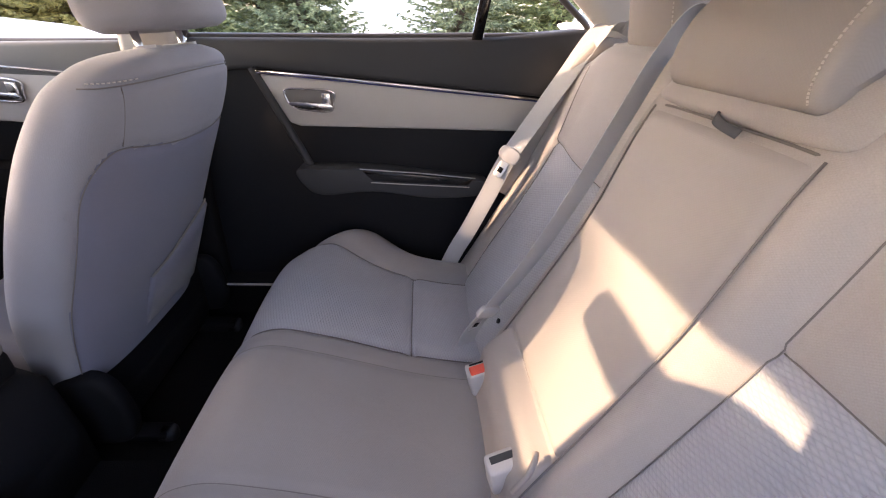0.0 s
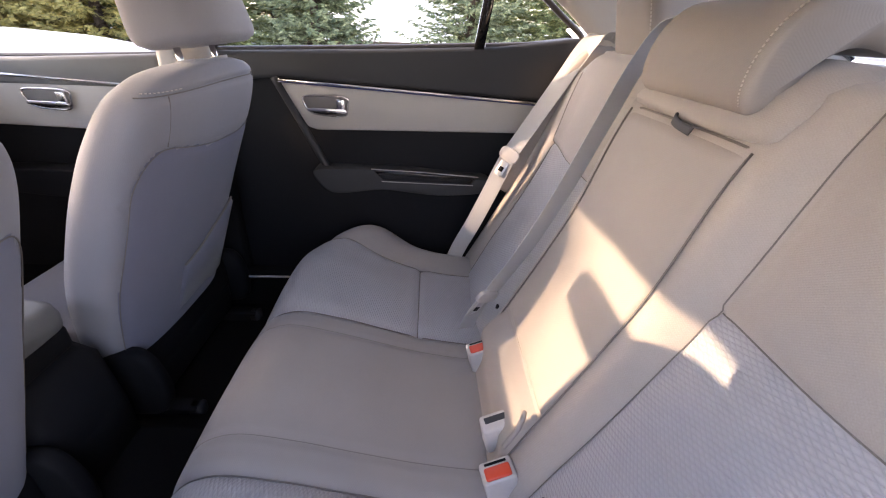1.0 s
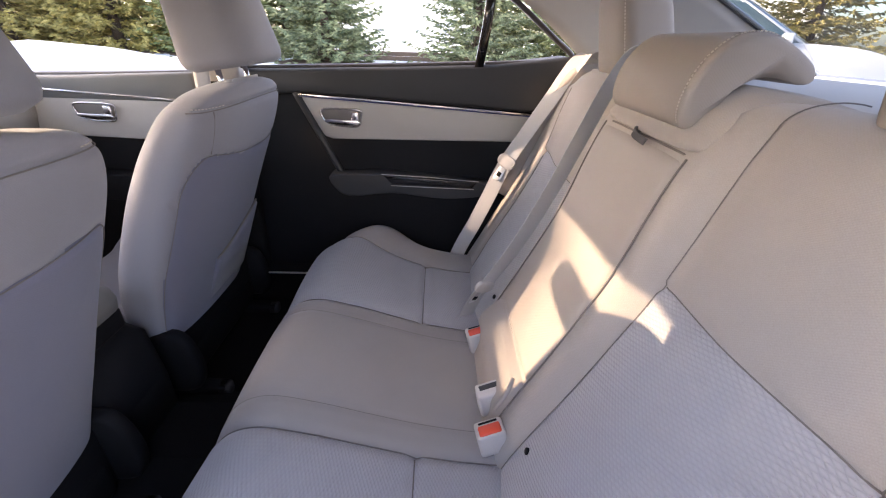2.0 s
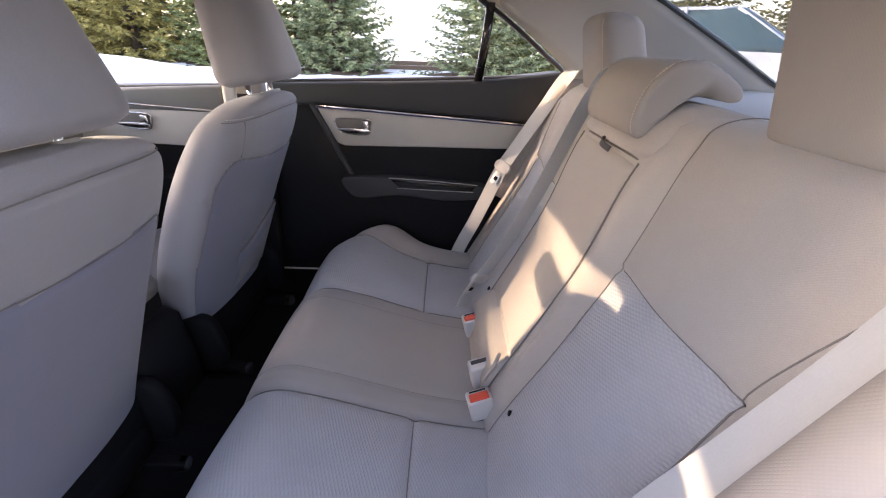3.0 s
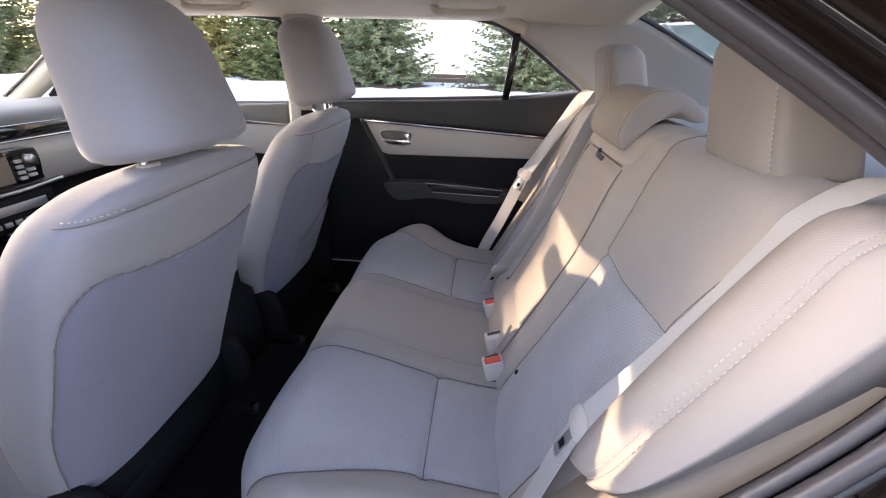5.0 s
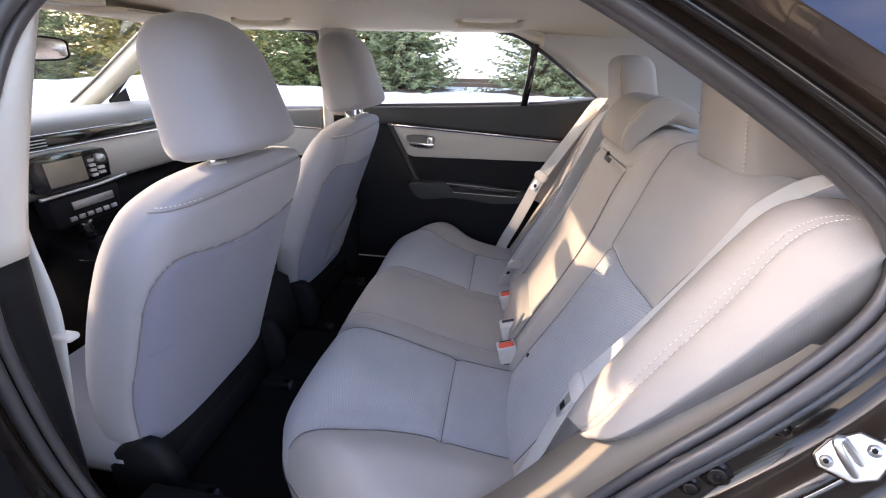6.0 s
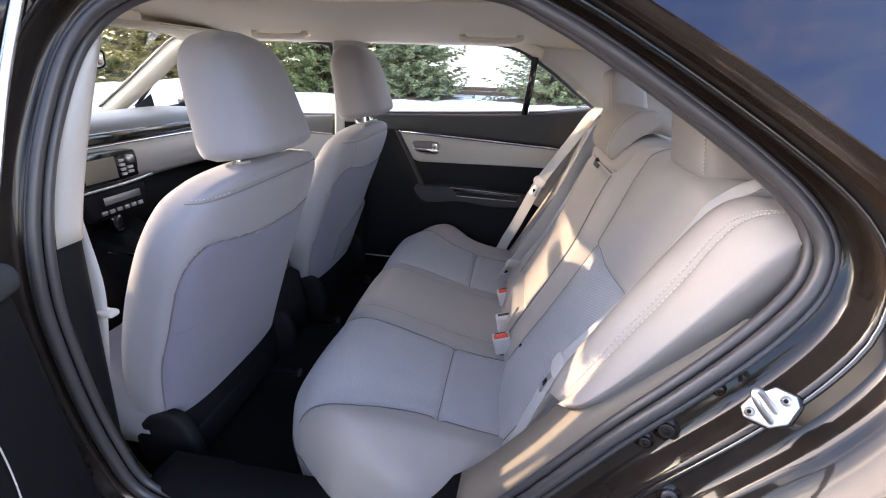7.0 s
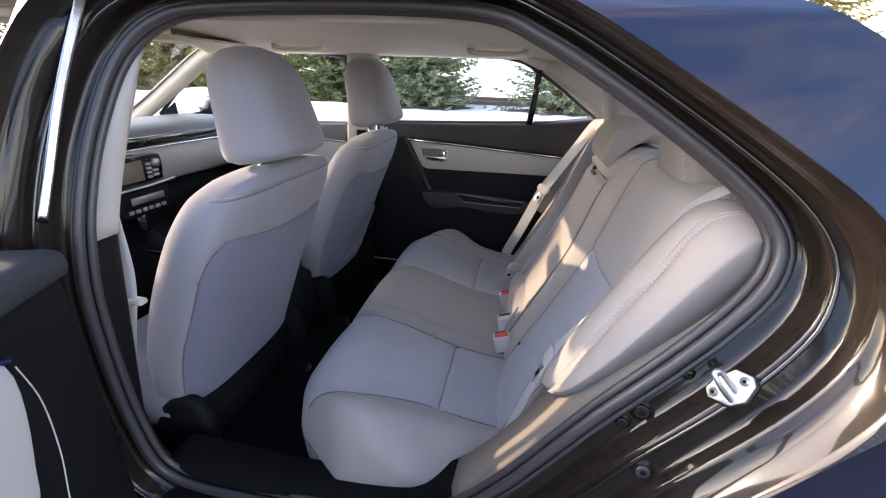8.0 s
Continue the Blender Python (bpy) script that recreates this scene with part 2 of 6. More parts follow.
def loft(sections, closed=True, caps=True):
    """A skin through equal rings of points; UVs in metres along and across."""
    n, k = len(sections), len(sections[0])
    S = np.array([[tuple(p) for p in s] for s in sections], dtype=float)
    verts = S.reshape(-1, 3)
    du = np.linalg.norm(np.diff(S, axis=1, prepend=S[:, :1]), axis=2).cumsum(axis=1)
    dv = np.linalg.norm(np.diff(S, axis=0, prepend=S[:1]), axis=2).mean(axis=1).cumsum()
    uv = np.stack([np.repeat(dv[:, None], k, 1), du], 2).reshape(-1, 2)
    faces = []
    m = k if closed else k - 1
    for i in range(n - 1):
        for j in range(m):
            a, b = i * k + j, i * k + (j + 1) % k
            faces.append((a, b, b + k, a + k))
    if caps and closed:
        faces.append(tuple(range(k - 1, -1, -1)))
        faces.append(tuple(range((n - 1) * k, n * k)))
    return verts, faces, uv


def split(made, chosen):
    """Two skins out of one: the faces whose middle suits chosen(x, y, z), and the rest."""
    v, f, uv = made
    v = np.asarray(v)
    out = []
    for want in (True, False):
        keep = [q for q in f if bool(chosen(*v[list(q)].mean(axis=0))) == want]
        used = sorted({i for q in keep for i in q})
        at = {i: j for j, i in enumerate(used)}
        out.append((v[used], [tuple(at[i] for i in q) for q in keep], uv[used]))
    return out


def spline(pts, n, closed=False):
    """n points along a smooth curve through pts."""
    P = [np.array(p, dtype=float) for p in pts]
    k = len(P)
    out = []
    m = k if closed else k - 1
    for q in range(n):
        s = q * m / (n if closed else n - 1)
        i = min(int(s), m - 1)
        t = s - i
        g = (lambda j: P[j % k]) if closed else (lambda j: P[max(0, min(k - 1, j))])
        a, b, c, d = g(i - 1), g(i), g(i + 1), g(i + 2)
        out.append(0.5 * ((2 * b) + (c - a) * t + (2 * a - 5 * b + 4 * c - d) * t * t + (3 * b - a - 3 * c + d) * t ** 3))
    return out


def tube(path, r, sides=8, closed=False):
    P = [Vector(p) for p in path]
    rings, n = [], len(P)
    s = None
    for i, p in enumerate(P):
        a, b = (P[(i - 1) % n], P[(i + 1) % n]) if closed else (P[max(0, i - 1)], P[min(n - 1, i + 1)])
        d = (b - a).normalized()
        s = d.orthogonal() if s is None else s - d * s.dot(d)
        s.normalize()
        w = s.cross(d)
        rr = r(i / (n - 1)) if callable(r) else r
        rings.append([p + rr * (math.cos(math.tau * j / sides) * s + math.sin(math.tau * j / sides) * w) for j in range(sides)])
    if closed:
        rings.append(rings[0])
    return loft(rings, True, not closed)


def ribbon(path, width, side, thick=0.0016):
    """A flat band along a path, its width along side (one vector or one for each point)."""
    P = [Vector(p) for p in path]
    n, rings = len(P), []
    for i, p in enumerate(P):
        d = (P[min(n - 1, i + 1)] - P[max(0, i - 1)]).normalized()
        s = Vector(side[i] if isinstance(side, list) else side)
        s = (s - d * s.dot(d)).normalized()
        w = d.cross(s)
        h, t = width / 2, thick / 2
        rings.append([p + s * h + w * t, p + s * h * 0.5 + w * t, p - s * h * 0.5 + w * t, p - s * h + w * t, p - s * h - w * t, p + s * h - w * t])
    return loft(rings)


def block(x0, x1, y0, y1, z0, z1, bevel=0.004, segments=2):
    bm = bmesh.new()
    bmesh.ops.create_cube(bm, size=1.0, matrix=Matrix.Translation(((x0 + x1) / 2, (y0 + y1) / 2, (z0 + z1) / 2)) @ Matrix.Diagonal((x1 - x0, y1 - y0, z1 - z0, 1)))
    if bevel:
        bmesh.ops.bevel(bm, geom=bm.edges[:], offset=bevel, segments=segments, affect='EDGES', profile=0.5)
    return bm


def prism(pts, a, b, bevel=0.004, axes="xz", segments=2):
    """A plate cut to an outline in two axes, reaching from a to b along the third."""
    bm = bmesh.new()
    def at(p, h):
        u, v = p
        return {"xz": (u, h, v), "xy": (u, v, h), "yz": (h, u, v)}[axes]
    lo = [bm.verts.new(at(p, a)) for p in pts]
    hi = [bm.verts.new(at(p, b)) for p in pts]
    n = len(pts)
    bm.faces.new(lo)
    bm.faces.new(hi[::-1])
    for i in range(n):
        bm.faces.new((lo[i], hi[i], hi[(i + 1) % n], lo[(i + 1) % n]))
    bmesh.ops.recalc_face_normals(bm, faces=bm.faces[:])
    if bevel:
        bmesh.ops.bevel(bm, geom=[e for e in bm.edges if e.calc_face_angle(0) > 0.35], offset=bevel, segments=segments, affect='EDGES', profile=0.5, clamp_overlap=True)
    return bm


def super_ring(cx, cy, z, rx, ry, n=3.2, k=28):
    """A rounded rectangle round (cx, cy) at height z."""
    out = []
    for i in range(k):
        a = math.tau * i / k
        c, s = math.cos(a), math.sin(a)
        out.append((cx + rx * math.copysign(abs(c) ** (2 / n), c), cy + ry * math.copysign(abs(s) ** (2 / n), s), z))
    return out


def bump_at(d, w):
    return math.exp(-(d / w) ** 2)


def sstep(a, b, x):
    t = max(0.0, min(1.0, (x - a) / (b - a)))
    return t * t * (3 - 2 * t)


def curve1(pts):
    """Smooth interpolation through (x, y) pairs given in order of x."""
    xs, ys = [p[0] for p in pts], [p[1] for p in pts]
    def f(x):
        if x <= xs[0]:
            return ys[0]
        if x >= xs[-1]:
            return ys[-1]
        i = max(j for j in range(len(xs) - 1) if xs[j] <= x)
        def slope(j):
            j0, j1 = max(0, j - 1), min(len(xs) - 1, j + 1)
            return (ys[j1] - ys[j0]) / (xs[j1] - xs[j0])
        h = xs[i + 1] - xs[i]
        t = (x - xs[i]) / h
        return (2 * t ** 3 - 3 * t * t + 1) * ys[i] + (t ** 3 - 2 * t * t + t) * h * slope(i) + (-2 * t ** 3 + 3 * t * t) * ys[i + 1] + (t ** 3 - t * t) * h * slope(i + 1)
    return f

# ---- ground ----
def ground_height(x, y):
    # nearly level drive round the car, a ploughed bank and a rise towards the trees
    far = sstep(4.5, 9.0, math.hypot(x * 0.55, max(0.0, y)))
    bank = 0.36 * bump_at(y - 8.2 - 0.5 * math.sin(x * 0.7), 1.5) * sstep(-1.0, -3.5, x)
    front = 0.20 * bump_at(x + 8.5 + 0.6 * math.sin(y * 0.6), 1.6)
    lump = 0.05 * noise.noise(Vector((x * 0.8, y * 0.8, 0.0))) + 0.03 * noise.noise(Vector((x * 2.3, y * 2.3, 4.0)))
    flat = sstep(1.5, 4.0, y)
    return 0.30 * far + bank + (front + lump * sstep(2.5, 6.0, math.hypot(x, y))) * flat


def axis_steps():
    near = np.arange(-16.0, 22.01, 0.4)
    return np.concatenate([[-1500, -500, -160, -70, -40, -25], near, [28, 40, 70, 160, 500, 1500]])


gx = axis_steps()
ground_v = [(x, y, ground_height(x, y)) for x in gx for y in gx]
ground_f = [(i * len(gx) + j, (i + 1) * len(gx) + j, (i + 1) * len(gx) + j + 1, i * len(gx) + j + 1) for i in range(len(gx) - 1) for j in range(len(gx) - 1)]
tagged(part("ground", (ground_v, ground_f), SNOW), "old crusted white snow over drive and yard", "ground", kind="structure")

# wet gravel drive under and beside the car
rnd = random.Random(4)
edge = []
for i in range(72):
    a = math.tau * i / 72
    q = 1 + 0.08 * math.sin(3 * a + 1) + rnd.uniform(-0.03, 0.03)
    edge.append((0.5 + 19.0 * q * math.cos(a), -16.4 + 18.6 * q * math.sin(a)))
drive_v = [(0.5, -16.4, 0.06)] + [(0.5 + (x - 0.5) * 0.95, -16.4 + (y + 16.4) * 0.95, 0.06) for x, y in edge] + [(x, y, ground_height(x, y) - 0.02) for x, y in edge]
drive_f = [(0, 1 + i, 1 + (i + 1) % 72) for i in range(72)] + [(1 + i, 73 + i, 73 + (i + 1) % 72, 1 + (i + 1) % 72) for i in range(72)]
tagged(part("drive", (drive_v, drive_f), DRIVE), "wet brown gravel drive cleared of snow", "road", kind="structure")

# ---- car shell: the setting of the shot ----
def y_skin(z):
    """Half width of the outer body at a height."""
    return SKIN(z)


SKIN = curve1([(0.15, 0.82), (0.35, 0.86), (0.6, 0.882), (0.85, 0.888), (0.98, 0.872), (1.08, 0.842), (1.2, 0.79), (1.3, 0.742), (1.38, 0.695), (1.42, 0.62), (1.45, 0.45), (1.46, 0.0)])

# floor, tunnel and sills
floor_sec = [(-0.80, 0.36), (-0.70, 0.36), (-0.66, 0.235), (-0.20, 0.215), (-0.13, 0.27), (-0.08, 0.30), (0.08, 0.30), (0.13, 0.27), (0.20, 0.215), (0.66, 0.235), (0.70, 0.36), (0.80, 0.36)]
rings = [[(x, y, z) for y, z in floor_sec] + [(x, 0.8, 0.16), (x, -0.8, 0.16)] for x in (-1.95, -1.2, -0.4, 0.2, 0.5)]
tagged(part("floor", loft(rings), CARPET, smooth=False), "black carpeted car floor with a centre tunnel", "floor", kind="structure")

# headliner: one arched sheet with thickness
def liner(x, v, up=0.0):
    half = (0.615 if v > 0 else 0.525) - (0.06 if v > 0 else 0.0) * sstep(0.1, 0.6, x) - 0.02 * sstep(-0.9, -1.4, x)
    edge = 1.352 - 0.012 * sstep(-0.9, -1.4, x) - 0.02 * sstep(0.1, 0.55, x)
    crown = 0.052 * (1 - abs(v) ** 2.6)
    return (x, v * half, edge + crown + up)


vs = np.linspace(-1, 1, 33)
rings = [[liner(x, v) for v in vs] + [liner(x, v, 0.022) for v in vs[::-1]] for x in np.linspace(-1.36, 0.52, 42)]
tagged(part("ceiling", loft(rings), HEADLINER), "beige felt headliner", "ceiling", kind="structure")

# roof skin and the closed body ends, as plain as the shot leaves them
roof_v = np.linspace(-1, 1, 25)
def roof_pt(x, v, up=0.0):
    half = 0.655 - 0.02 * sstep(-0.9, -1.4, x) - 0.03 * sstep(0.2, 0.55, x)
    return (x, half * v, 1.398 + 0.052 * (1 - abs(v) ** 2.4) - 0.02 * sstep(-0.9, -1.4, x) - 0.036 * sstep(0.1, 0.5, x) + up)


rings = [[roof_pt(x, v) for v in roof_v] + [roof_pt(x, v, -0.016) for v in roof_v[::-1]] for x in np.linspace(-1.38, 0.47, 24)]
tagged(part("roof", loft(rings), PAINT), "black painted car roof", "roof", kind="structure")

# bonnet, boot and nose, plain
hood = [[(x, y, z - 0.05 * abs(y / 0.75) ** 3) for y in np.linspace(-0.75, 0.75, 15)] + [(x, y, z - 0.3) for y in np.linspace(0.75, -0.75, 15)] for x, z in ((-1.98, 0.99), (-2.15, 0.965), (-2.4, 0.91), (-2.62, 0.84), (-2.80, 0.68))]
tagged(part("bonnet", loft(hood), PAINT), "black painted car bonnet", "bonnet", kind="structure")
deck = [[(x, y, z - 0.03 * abs(y / 0.7) ** 3) for y in np.linspace(-0.72, 0.72, 15)] + [(x, y, z - 0.5) for y in np.linspace(0.72, -0.72, 15)] for x, z in ((1.08, 1.075), (1.3, 1.08), (1.5, 1.08), (1.56, 1.03))]
tagged(part("boot_lid", loft(deck), PAINT), "black painted car boot lid", "boot lid", kind="structure")

# ---- left side: opening of the open rear door ----
OPENING = [(-0.40, 1.370), (-0.15, 1.376), (0.06, 1.366), (0.158, 1.330), (0.273, 1.264), (0.410, 1.172), (0.476, 1.108), (0.486, 1.052), (0.444, 0.978), (0.300, 0.796), (0.166, 0.59), (0.06, 0.475), (-0.10, 0.405),
           (-0.42, 0.375), (-0.585, 0.405), (-0.622, 0.56), (-0.622, 0.80), (-0.614, 1.02), (-0.602, 1.18), (-0.570, 1.290), (-0.500, 1.350)]
WIDTH = [0.045, 0.040, 0.037, 0.036, 0.037, 0.042, 0.056, 0.078, 0.102, 0.115, 0.115, 0.115, 0.11, 0.10, 0.09, 0.080, 0.075, 0.070, 0.070, 0.070, 0.070]
N_OPEN = 200
dense = np.array(spline([(x, w, z) for (x, z), w in zip(OPENING, WIDTH)], 2000, True))
run = np.concatenate([[0], np.linalg.norm(np.diff(dense[:, [0, 2]], axis=0, append=dense[:1, [0, 2]]), axis=1).cumsum()])
even = [np.interp(np.linspace(0, run[-1], N_OPEN, endpoint=False), run, np.append(dense[:, k], dense[0, k])) for k in range(3)]
loop = [np.array((x, 0.0, z)) for x, z in zip(even[0], even[2])]
wide = list(even[1])
outs = []
for i in range(N_OPEN):
    d = loop[(i + 4) % N_OPEN] - loop[i - 4]
    o = np.array((-d[2], 0, d[0]))
    outs.append(o / np.linalg.norm(o))
if outs[10][2] < 0:
    outs = [-o for o in outs]


def jamb_point(i, o, depth):
    """A point o body widths outward from the opening's edge, depth inside the outer skin."""
    p = loop[i % N_OPEN] + outs[i % N_OPEN] * wide[i % N_OPEN] * o
    return Vector((p[0], -(y_skin(min(p[2], 1.40)) - depth), p[2]))


JAMB_SECTION = [(0.04, 0.16), (0.06, 0.135), (0.10, 0.127), (0.30, 0.122), (0.36, 0.118), (0.385, 0.110), (0.405, 0.096), (0.42, 0.086), (0.435, 0.081), (0.46, 0.079), (0.70, 0.077), (0.735, 0.074), (0.755, 0.066), (0.765, 0.056), (0.78, 0.050), (0.80, 0.047), (0.84, 0.044), (0.88, 0.038), (0.92, 0.028), (0.95, 0.018), (0.975, 0.008), (0.99, 0.002), (1.0, 0.0)]
rings = [[jamb_point(i, o, d) for o, d in JAMB_SECTION] for i in range(N_OPEN + 1)]
body_left = thing("body_side_left", "glossy black painted car body side around the open door", "body side", kind="structure")
part("door_jamb", loft(rings, closed=False), JAMB, body_left, "black painted door jamb with pressed ridges")
part("jamb_bead", tube([jamb_point(i, 0.475, 0.0775) for i in range(N_OPEN)], 0.0036, 10, True), GLOSSBLACK, body_left, "rounded glossy bead pressed along the jamb")
# rubber weatherstrip: a bulb, a lip and a carrier
strip = thing("weatherstrip", "dark rubber weatherstrip round the door opening", "weatherstrip", kind="structure")
part("bulb", tube([jamb_point(i, 0.0, 0.122) - Vector(outs[i]) * 0.004 for i in range(N_OPEN)], 0.0090, 12, True), RUBBER, strip)
part("lip", tube([jamb_point(i, 0.0, 0.139) - Vector(outs[i]) * 0.010 for i in range(N_OPEN)], 0.0075, 10, True), RUBBER, strip)
part("carrier", tube([jamb_point(i, 0.10, 0.121) for i in range(N_OPEN)], 0.005, 8, True), RUBBER, strip)

# outer skin between the jamb's outer edge and the rear quarter's outline
def skin_point(x, z):
    e = max(0.0, z - 1.345)
    zz = z if z < 1.345 else 1.345 + 0.10 * (1 - math.exp(-e / 0.10))
    return Vector((x, -(y_skin(min(zz, 1.345)) - e * 1.1), zz))


i0, i1 = 0, min(i for i in range(N_OPEN) if loop[i][2] < 0.44 and loop[i][0] > 0)
REAR = [(-0.40, 1.45), (-0.15, 1.47), (0.10, 1.455), (0.28, 1.422), (0.43, 1.360), (0.526, 1.306), (0.72, 1.200), (0.98, 1.10), (1.25, 1.05), (1.35, 0.95), (1.30, 0.78), (1.10, 0.70), (0.80, 0.66), (0.45, 0.45)]
rear_pts = spline([(x, 0, z) for x, z in REAR], i1 - i0 + 1)
rings = []
for q, i in enumerate(range(i0, i1 + 1)):
    p = loop[i] + outs[i] * wide[i]
    row = []
    for s in np.linspace(0, 1, 15):
        s2 = s ** 1.4
        x, z = p[0] * (1 - s2) + rear_pts[q][0] * s2, p[2] * (1 - s2) + rear_pts[q][2] * s2
        v = skin_point(x, z)
        crease = 0.020 * bump_at(z - 0.93 - 0.05 * x, 0.05) * sstep(0.3, 0.7, x) + 0.035 * sstep(0.0, 0.5, s) * sstep(1.0, 0.8, z)
        v.y -= crease
        row.append(v)
    rings.append(row)
part("quarter_panel", loft(rings, closed=False), PAINT, body_left, "black clear-coated rear quarter panel mirroring the sky")
top_edge = [skin_point(x, z) - Vector((0, 0, 0.004)) for x, z in ((0.43, 1.36), (0.526, 1.306), (0.62, 1.255), (0.72, 1.20), (0.85, 1.15), (0.98, 1.10))]
glass_edge = [Vector((x, -0.505, 1.385 - 0.5 * (x - 0.50) - 0.012)) for x in (0.49, 0.60, 0.72, 0.84, 0.96, 1.05)]
part("c_pillar_skin", loft([[a, a.lerp(b, 0.35) + Vector((0, 0, 0.003)), a.lerp(b, 0.7), b, b - Vector((0, 0, 0.01)), a - Vector((0, -0.01, 0.012))] for a, b in zip(top_edge, glass_edge)]), PAINT, body_left)
# rocker, front half of the left side, plain: closed front door with its glass
part("rocker", prism([(-1.55, 0.18), (0.42, 0.18), (0.40, 0.30), (-1.55, 0.30)], -0.87, -0.70, 0.01), PAINT, body_left)
part("front_door_skin", loft([[(x, -(y_skin(z) - 0.0), z) for z in np.linspace(0.28, 1.03, 12)] + [(x, -(y_skin(z) - 0.09), z) for z in np.linspace(1.03, 0.28, 12)] for x in (-1.60, -1.2, -0.715)]), PAINT, body_left)
part("front_fender", loft([[(x, -(y_skin(z) - 0.02), z) for z in np.linspace(0.3, 0.96, 8)] + [(x, -0.70, z) for z in np.linspace(0.96, 0.3, 8)] for x in (-2.65, -2.2, -1.61)]), PAINT, body_left)

# B pillar, left: painted outer face and trimmed inner face
def pillar_line(z):
    return curve1([(0.30, -0.672), (0.60, -0.680), (0.85, -0.676), (1.05, -0.668), (1.20, -0.652), (1.34, -0.60)])(z)


zs = np.linspace(0.34, 1.36, 24)
rings = [[(pillar_line(z) - 0.075, -(y_skin(z) - 0.03), z), (pillar_line(z) - 0.012, -(y_skin(z) - 0.035), z), (pillar_line(z) + 0.006, -(y_skin(z) - 0.055), z), (pillar_line(z) + 0.012, -(y_skin(z) - 0.12), z), (pillar_line(z) - 0.09, -(y_skin(z) - 0.12), z)] for z in zs]
b_left = thing("b_pillar_left", "black painted door pillar with grey inner trim", "pillar", kind="structure")
part("pillar_shell", loft(rings), JAMB, b_left)
def trim_ring(z, grow=0.0):
    t = (z - 0.957) / 0.37
    x, y = -0.647 + 0.095 * max(0.0, t) ** 1.3 + 0.02 * min(0.0, t), -0.647 + 0.075 * max(0.0, t) - 0.03 * max(0.0, -t)
    y += grow
    y1 = max(y - 0.055, 0.152 - y_skin(z))
    return [(x, y, z), (x + 0.008, y - 0.012, z), (x + 0.010, min(y - 0.014, y1), z), (x - 0.05, min(y - 0.02, y1 - 0.02), z), (x - 0.10, y - 0.02, z), (x - 0.09, y + 0.004, z), (x - 0.02, y + 0.006, z)]


part("upper_trim", loft([trim_ring(z) for z in np.linspace(0.957, 1.37, 14)]), GREYP, b_left, "light grey pillar trim")
part("lower_trim", loft([trim_ring(z, -0.004) for z in np.linspace(0.30, 0.953, 16)]), BLACK, b_left, "black lower pillar trim")

# Added metal ribbon: imitates the bright sky reflected in the painted pillar edge.
part("glint_strip", ribbon(spline([(-0.560, -0.668, 1.385), (-0.580, -0.664, 1.356), (-0.606, -0.690, 1.27), (-0.624, -0.715, 1.19), (-0.633, -0.747, 1.10), (-0.637, -0.780, 1.02)], 24), 0.014, (0.55, 0.75, -0.3), 0.004), PALEGLOSS, b_left, "strip added for the bright reflection on the pillar edge")
# sill trim and scuff plate inside the left opening: follows the dogleg up beside the seat
dog = spline([(-0.60, -0.70, 0.40), (-0.30, -0.70, 0.385), (-0.05, -0.70, 0.405), (0.08, -0.698, 0.47), (0.19, -0.695, 0.60), (0.315, -0.69, 0.785), (0.44, -0.68, 0.955), (0.495, -0.66, 1.07)], 40)
rings = []
for i, p in enumerate(dog):
    a, b = dog[max(0, i - 1)], dog[min(39, i + 1)]
    d = (b - a) / np.linalg.norm(b - a)
    n = np.array((-d[2], 0, d[0]))
    w = 0.075 + 0.02 * math.sin(math.pi * i / 39)
    rings.append([p + (0, -0.035, 0) + n * -0.02, p + (0, -0.030, 0) + n * 0.012, p + (0, 0.0, 0) + n * 0.024, p + (0, w * 0.8, 0) + n * 0.018, p + (0, w, 0) - n * 0.02, p + (0, w, 0) - n * 0.09, p + (0, -0.03, 0) - n * 0.06])
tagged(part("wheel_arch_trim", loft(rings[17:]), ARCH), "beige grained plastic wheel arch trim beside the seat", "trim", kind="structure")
tagged(part("sill_trim", loft(rings[:18]), CARPET), "black plastic door sill trim", "trim", kind="structure")

# ---- rear bench ----
CUSHION_TOP = curve1([(-0.42, 0.40), (-0.405, 0.475), (-0.375, 0.525), (-0.335, 0.550), (-0.285, 0.557), (-0.2, 0.540), (-0.1, 0.512), (0.0, 0.486), (0.1, 0.468), (0.22, 0.455)])


def cushion_height(x, y):
    a = abs(y)
    z = CUSHION_TOP(x)
    puff = 0.0
    if 0.20 < a:
        puff += 0.010 * math.sin(math.pi * min(1, (a - 0.20) / 0.33))
    else:
        puff += 0.012 * math.cos(math.pi / 2 * a / 0.20)
    outer = 0.495 + 0.07 * sstep(-0.02, -0.34, x)
    puff += 0.030 * bump_at(a - outer - 0.065, 0.06)
    groove = 0.009 * bump_at(a - 0.197, 0.010) + 0.004 * bump_at(a - 0.135, 0.006) * sstep(-0.40, -0.36, x) + 0.010 * bump_at(a - outer, 0.010)
    if 0.19 < a < outer + 0.01:
        groove += 0.009 * bump_at(x + 0.002, 0.010)
    wear = 0.0022 * noise.noise(Vector((x * 9, y * 9, 1.0))) + 0.0030 * noise.noise(Vector((x * 3.5, y * 3.5, 7.0)))
    return z + puff - groove + wear


rear_seat = thing("rear_bench", "pale grey cloth rear bench seat with embossed panels and folded armrest", "car seat")
half_ys = np.concatenate([np.linspace(0, 0.197, 28)[:-1], np.linspace(0.197, 0.495, 42)[:-1], np.linspace(0.495, 0.56, 10)[:-1], np.linspace(0.56, 0.690, 18)])
cushion_ys = np.concatenate([-half_ys[:0:-1], half_ys])
cushion_xs = np.linspace(0.21, -0.42, 92)


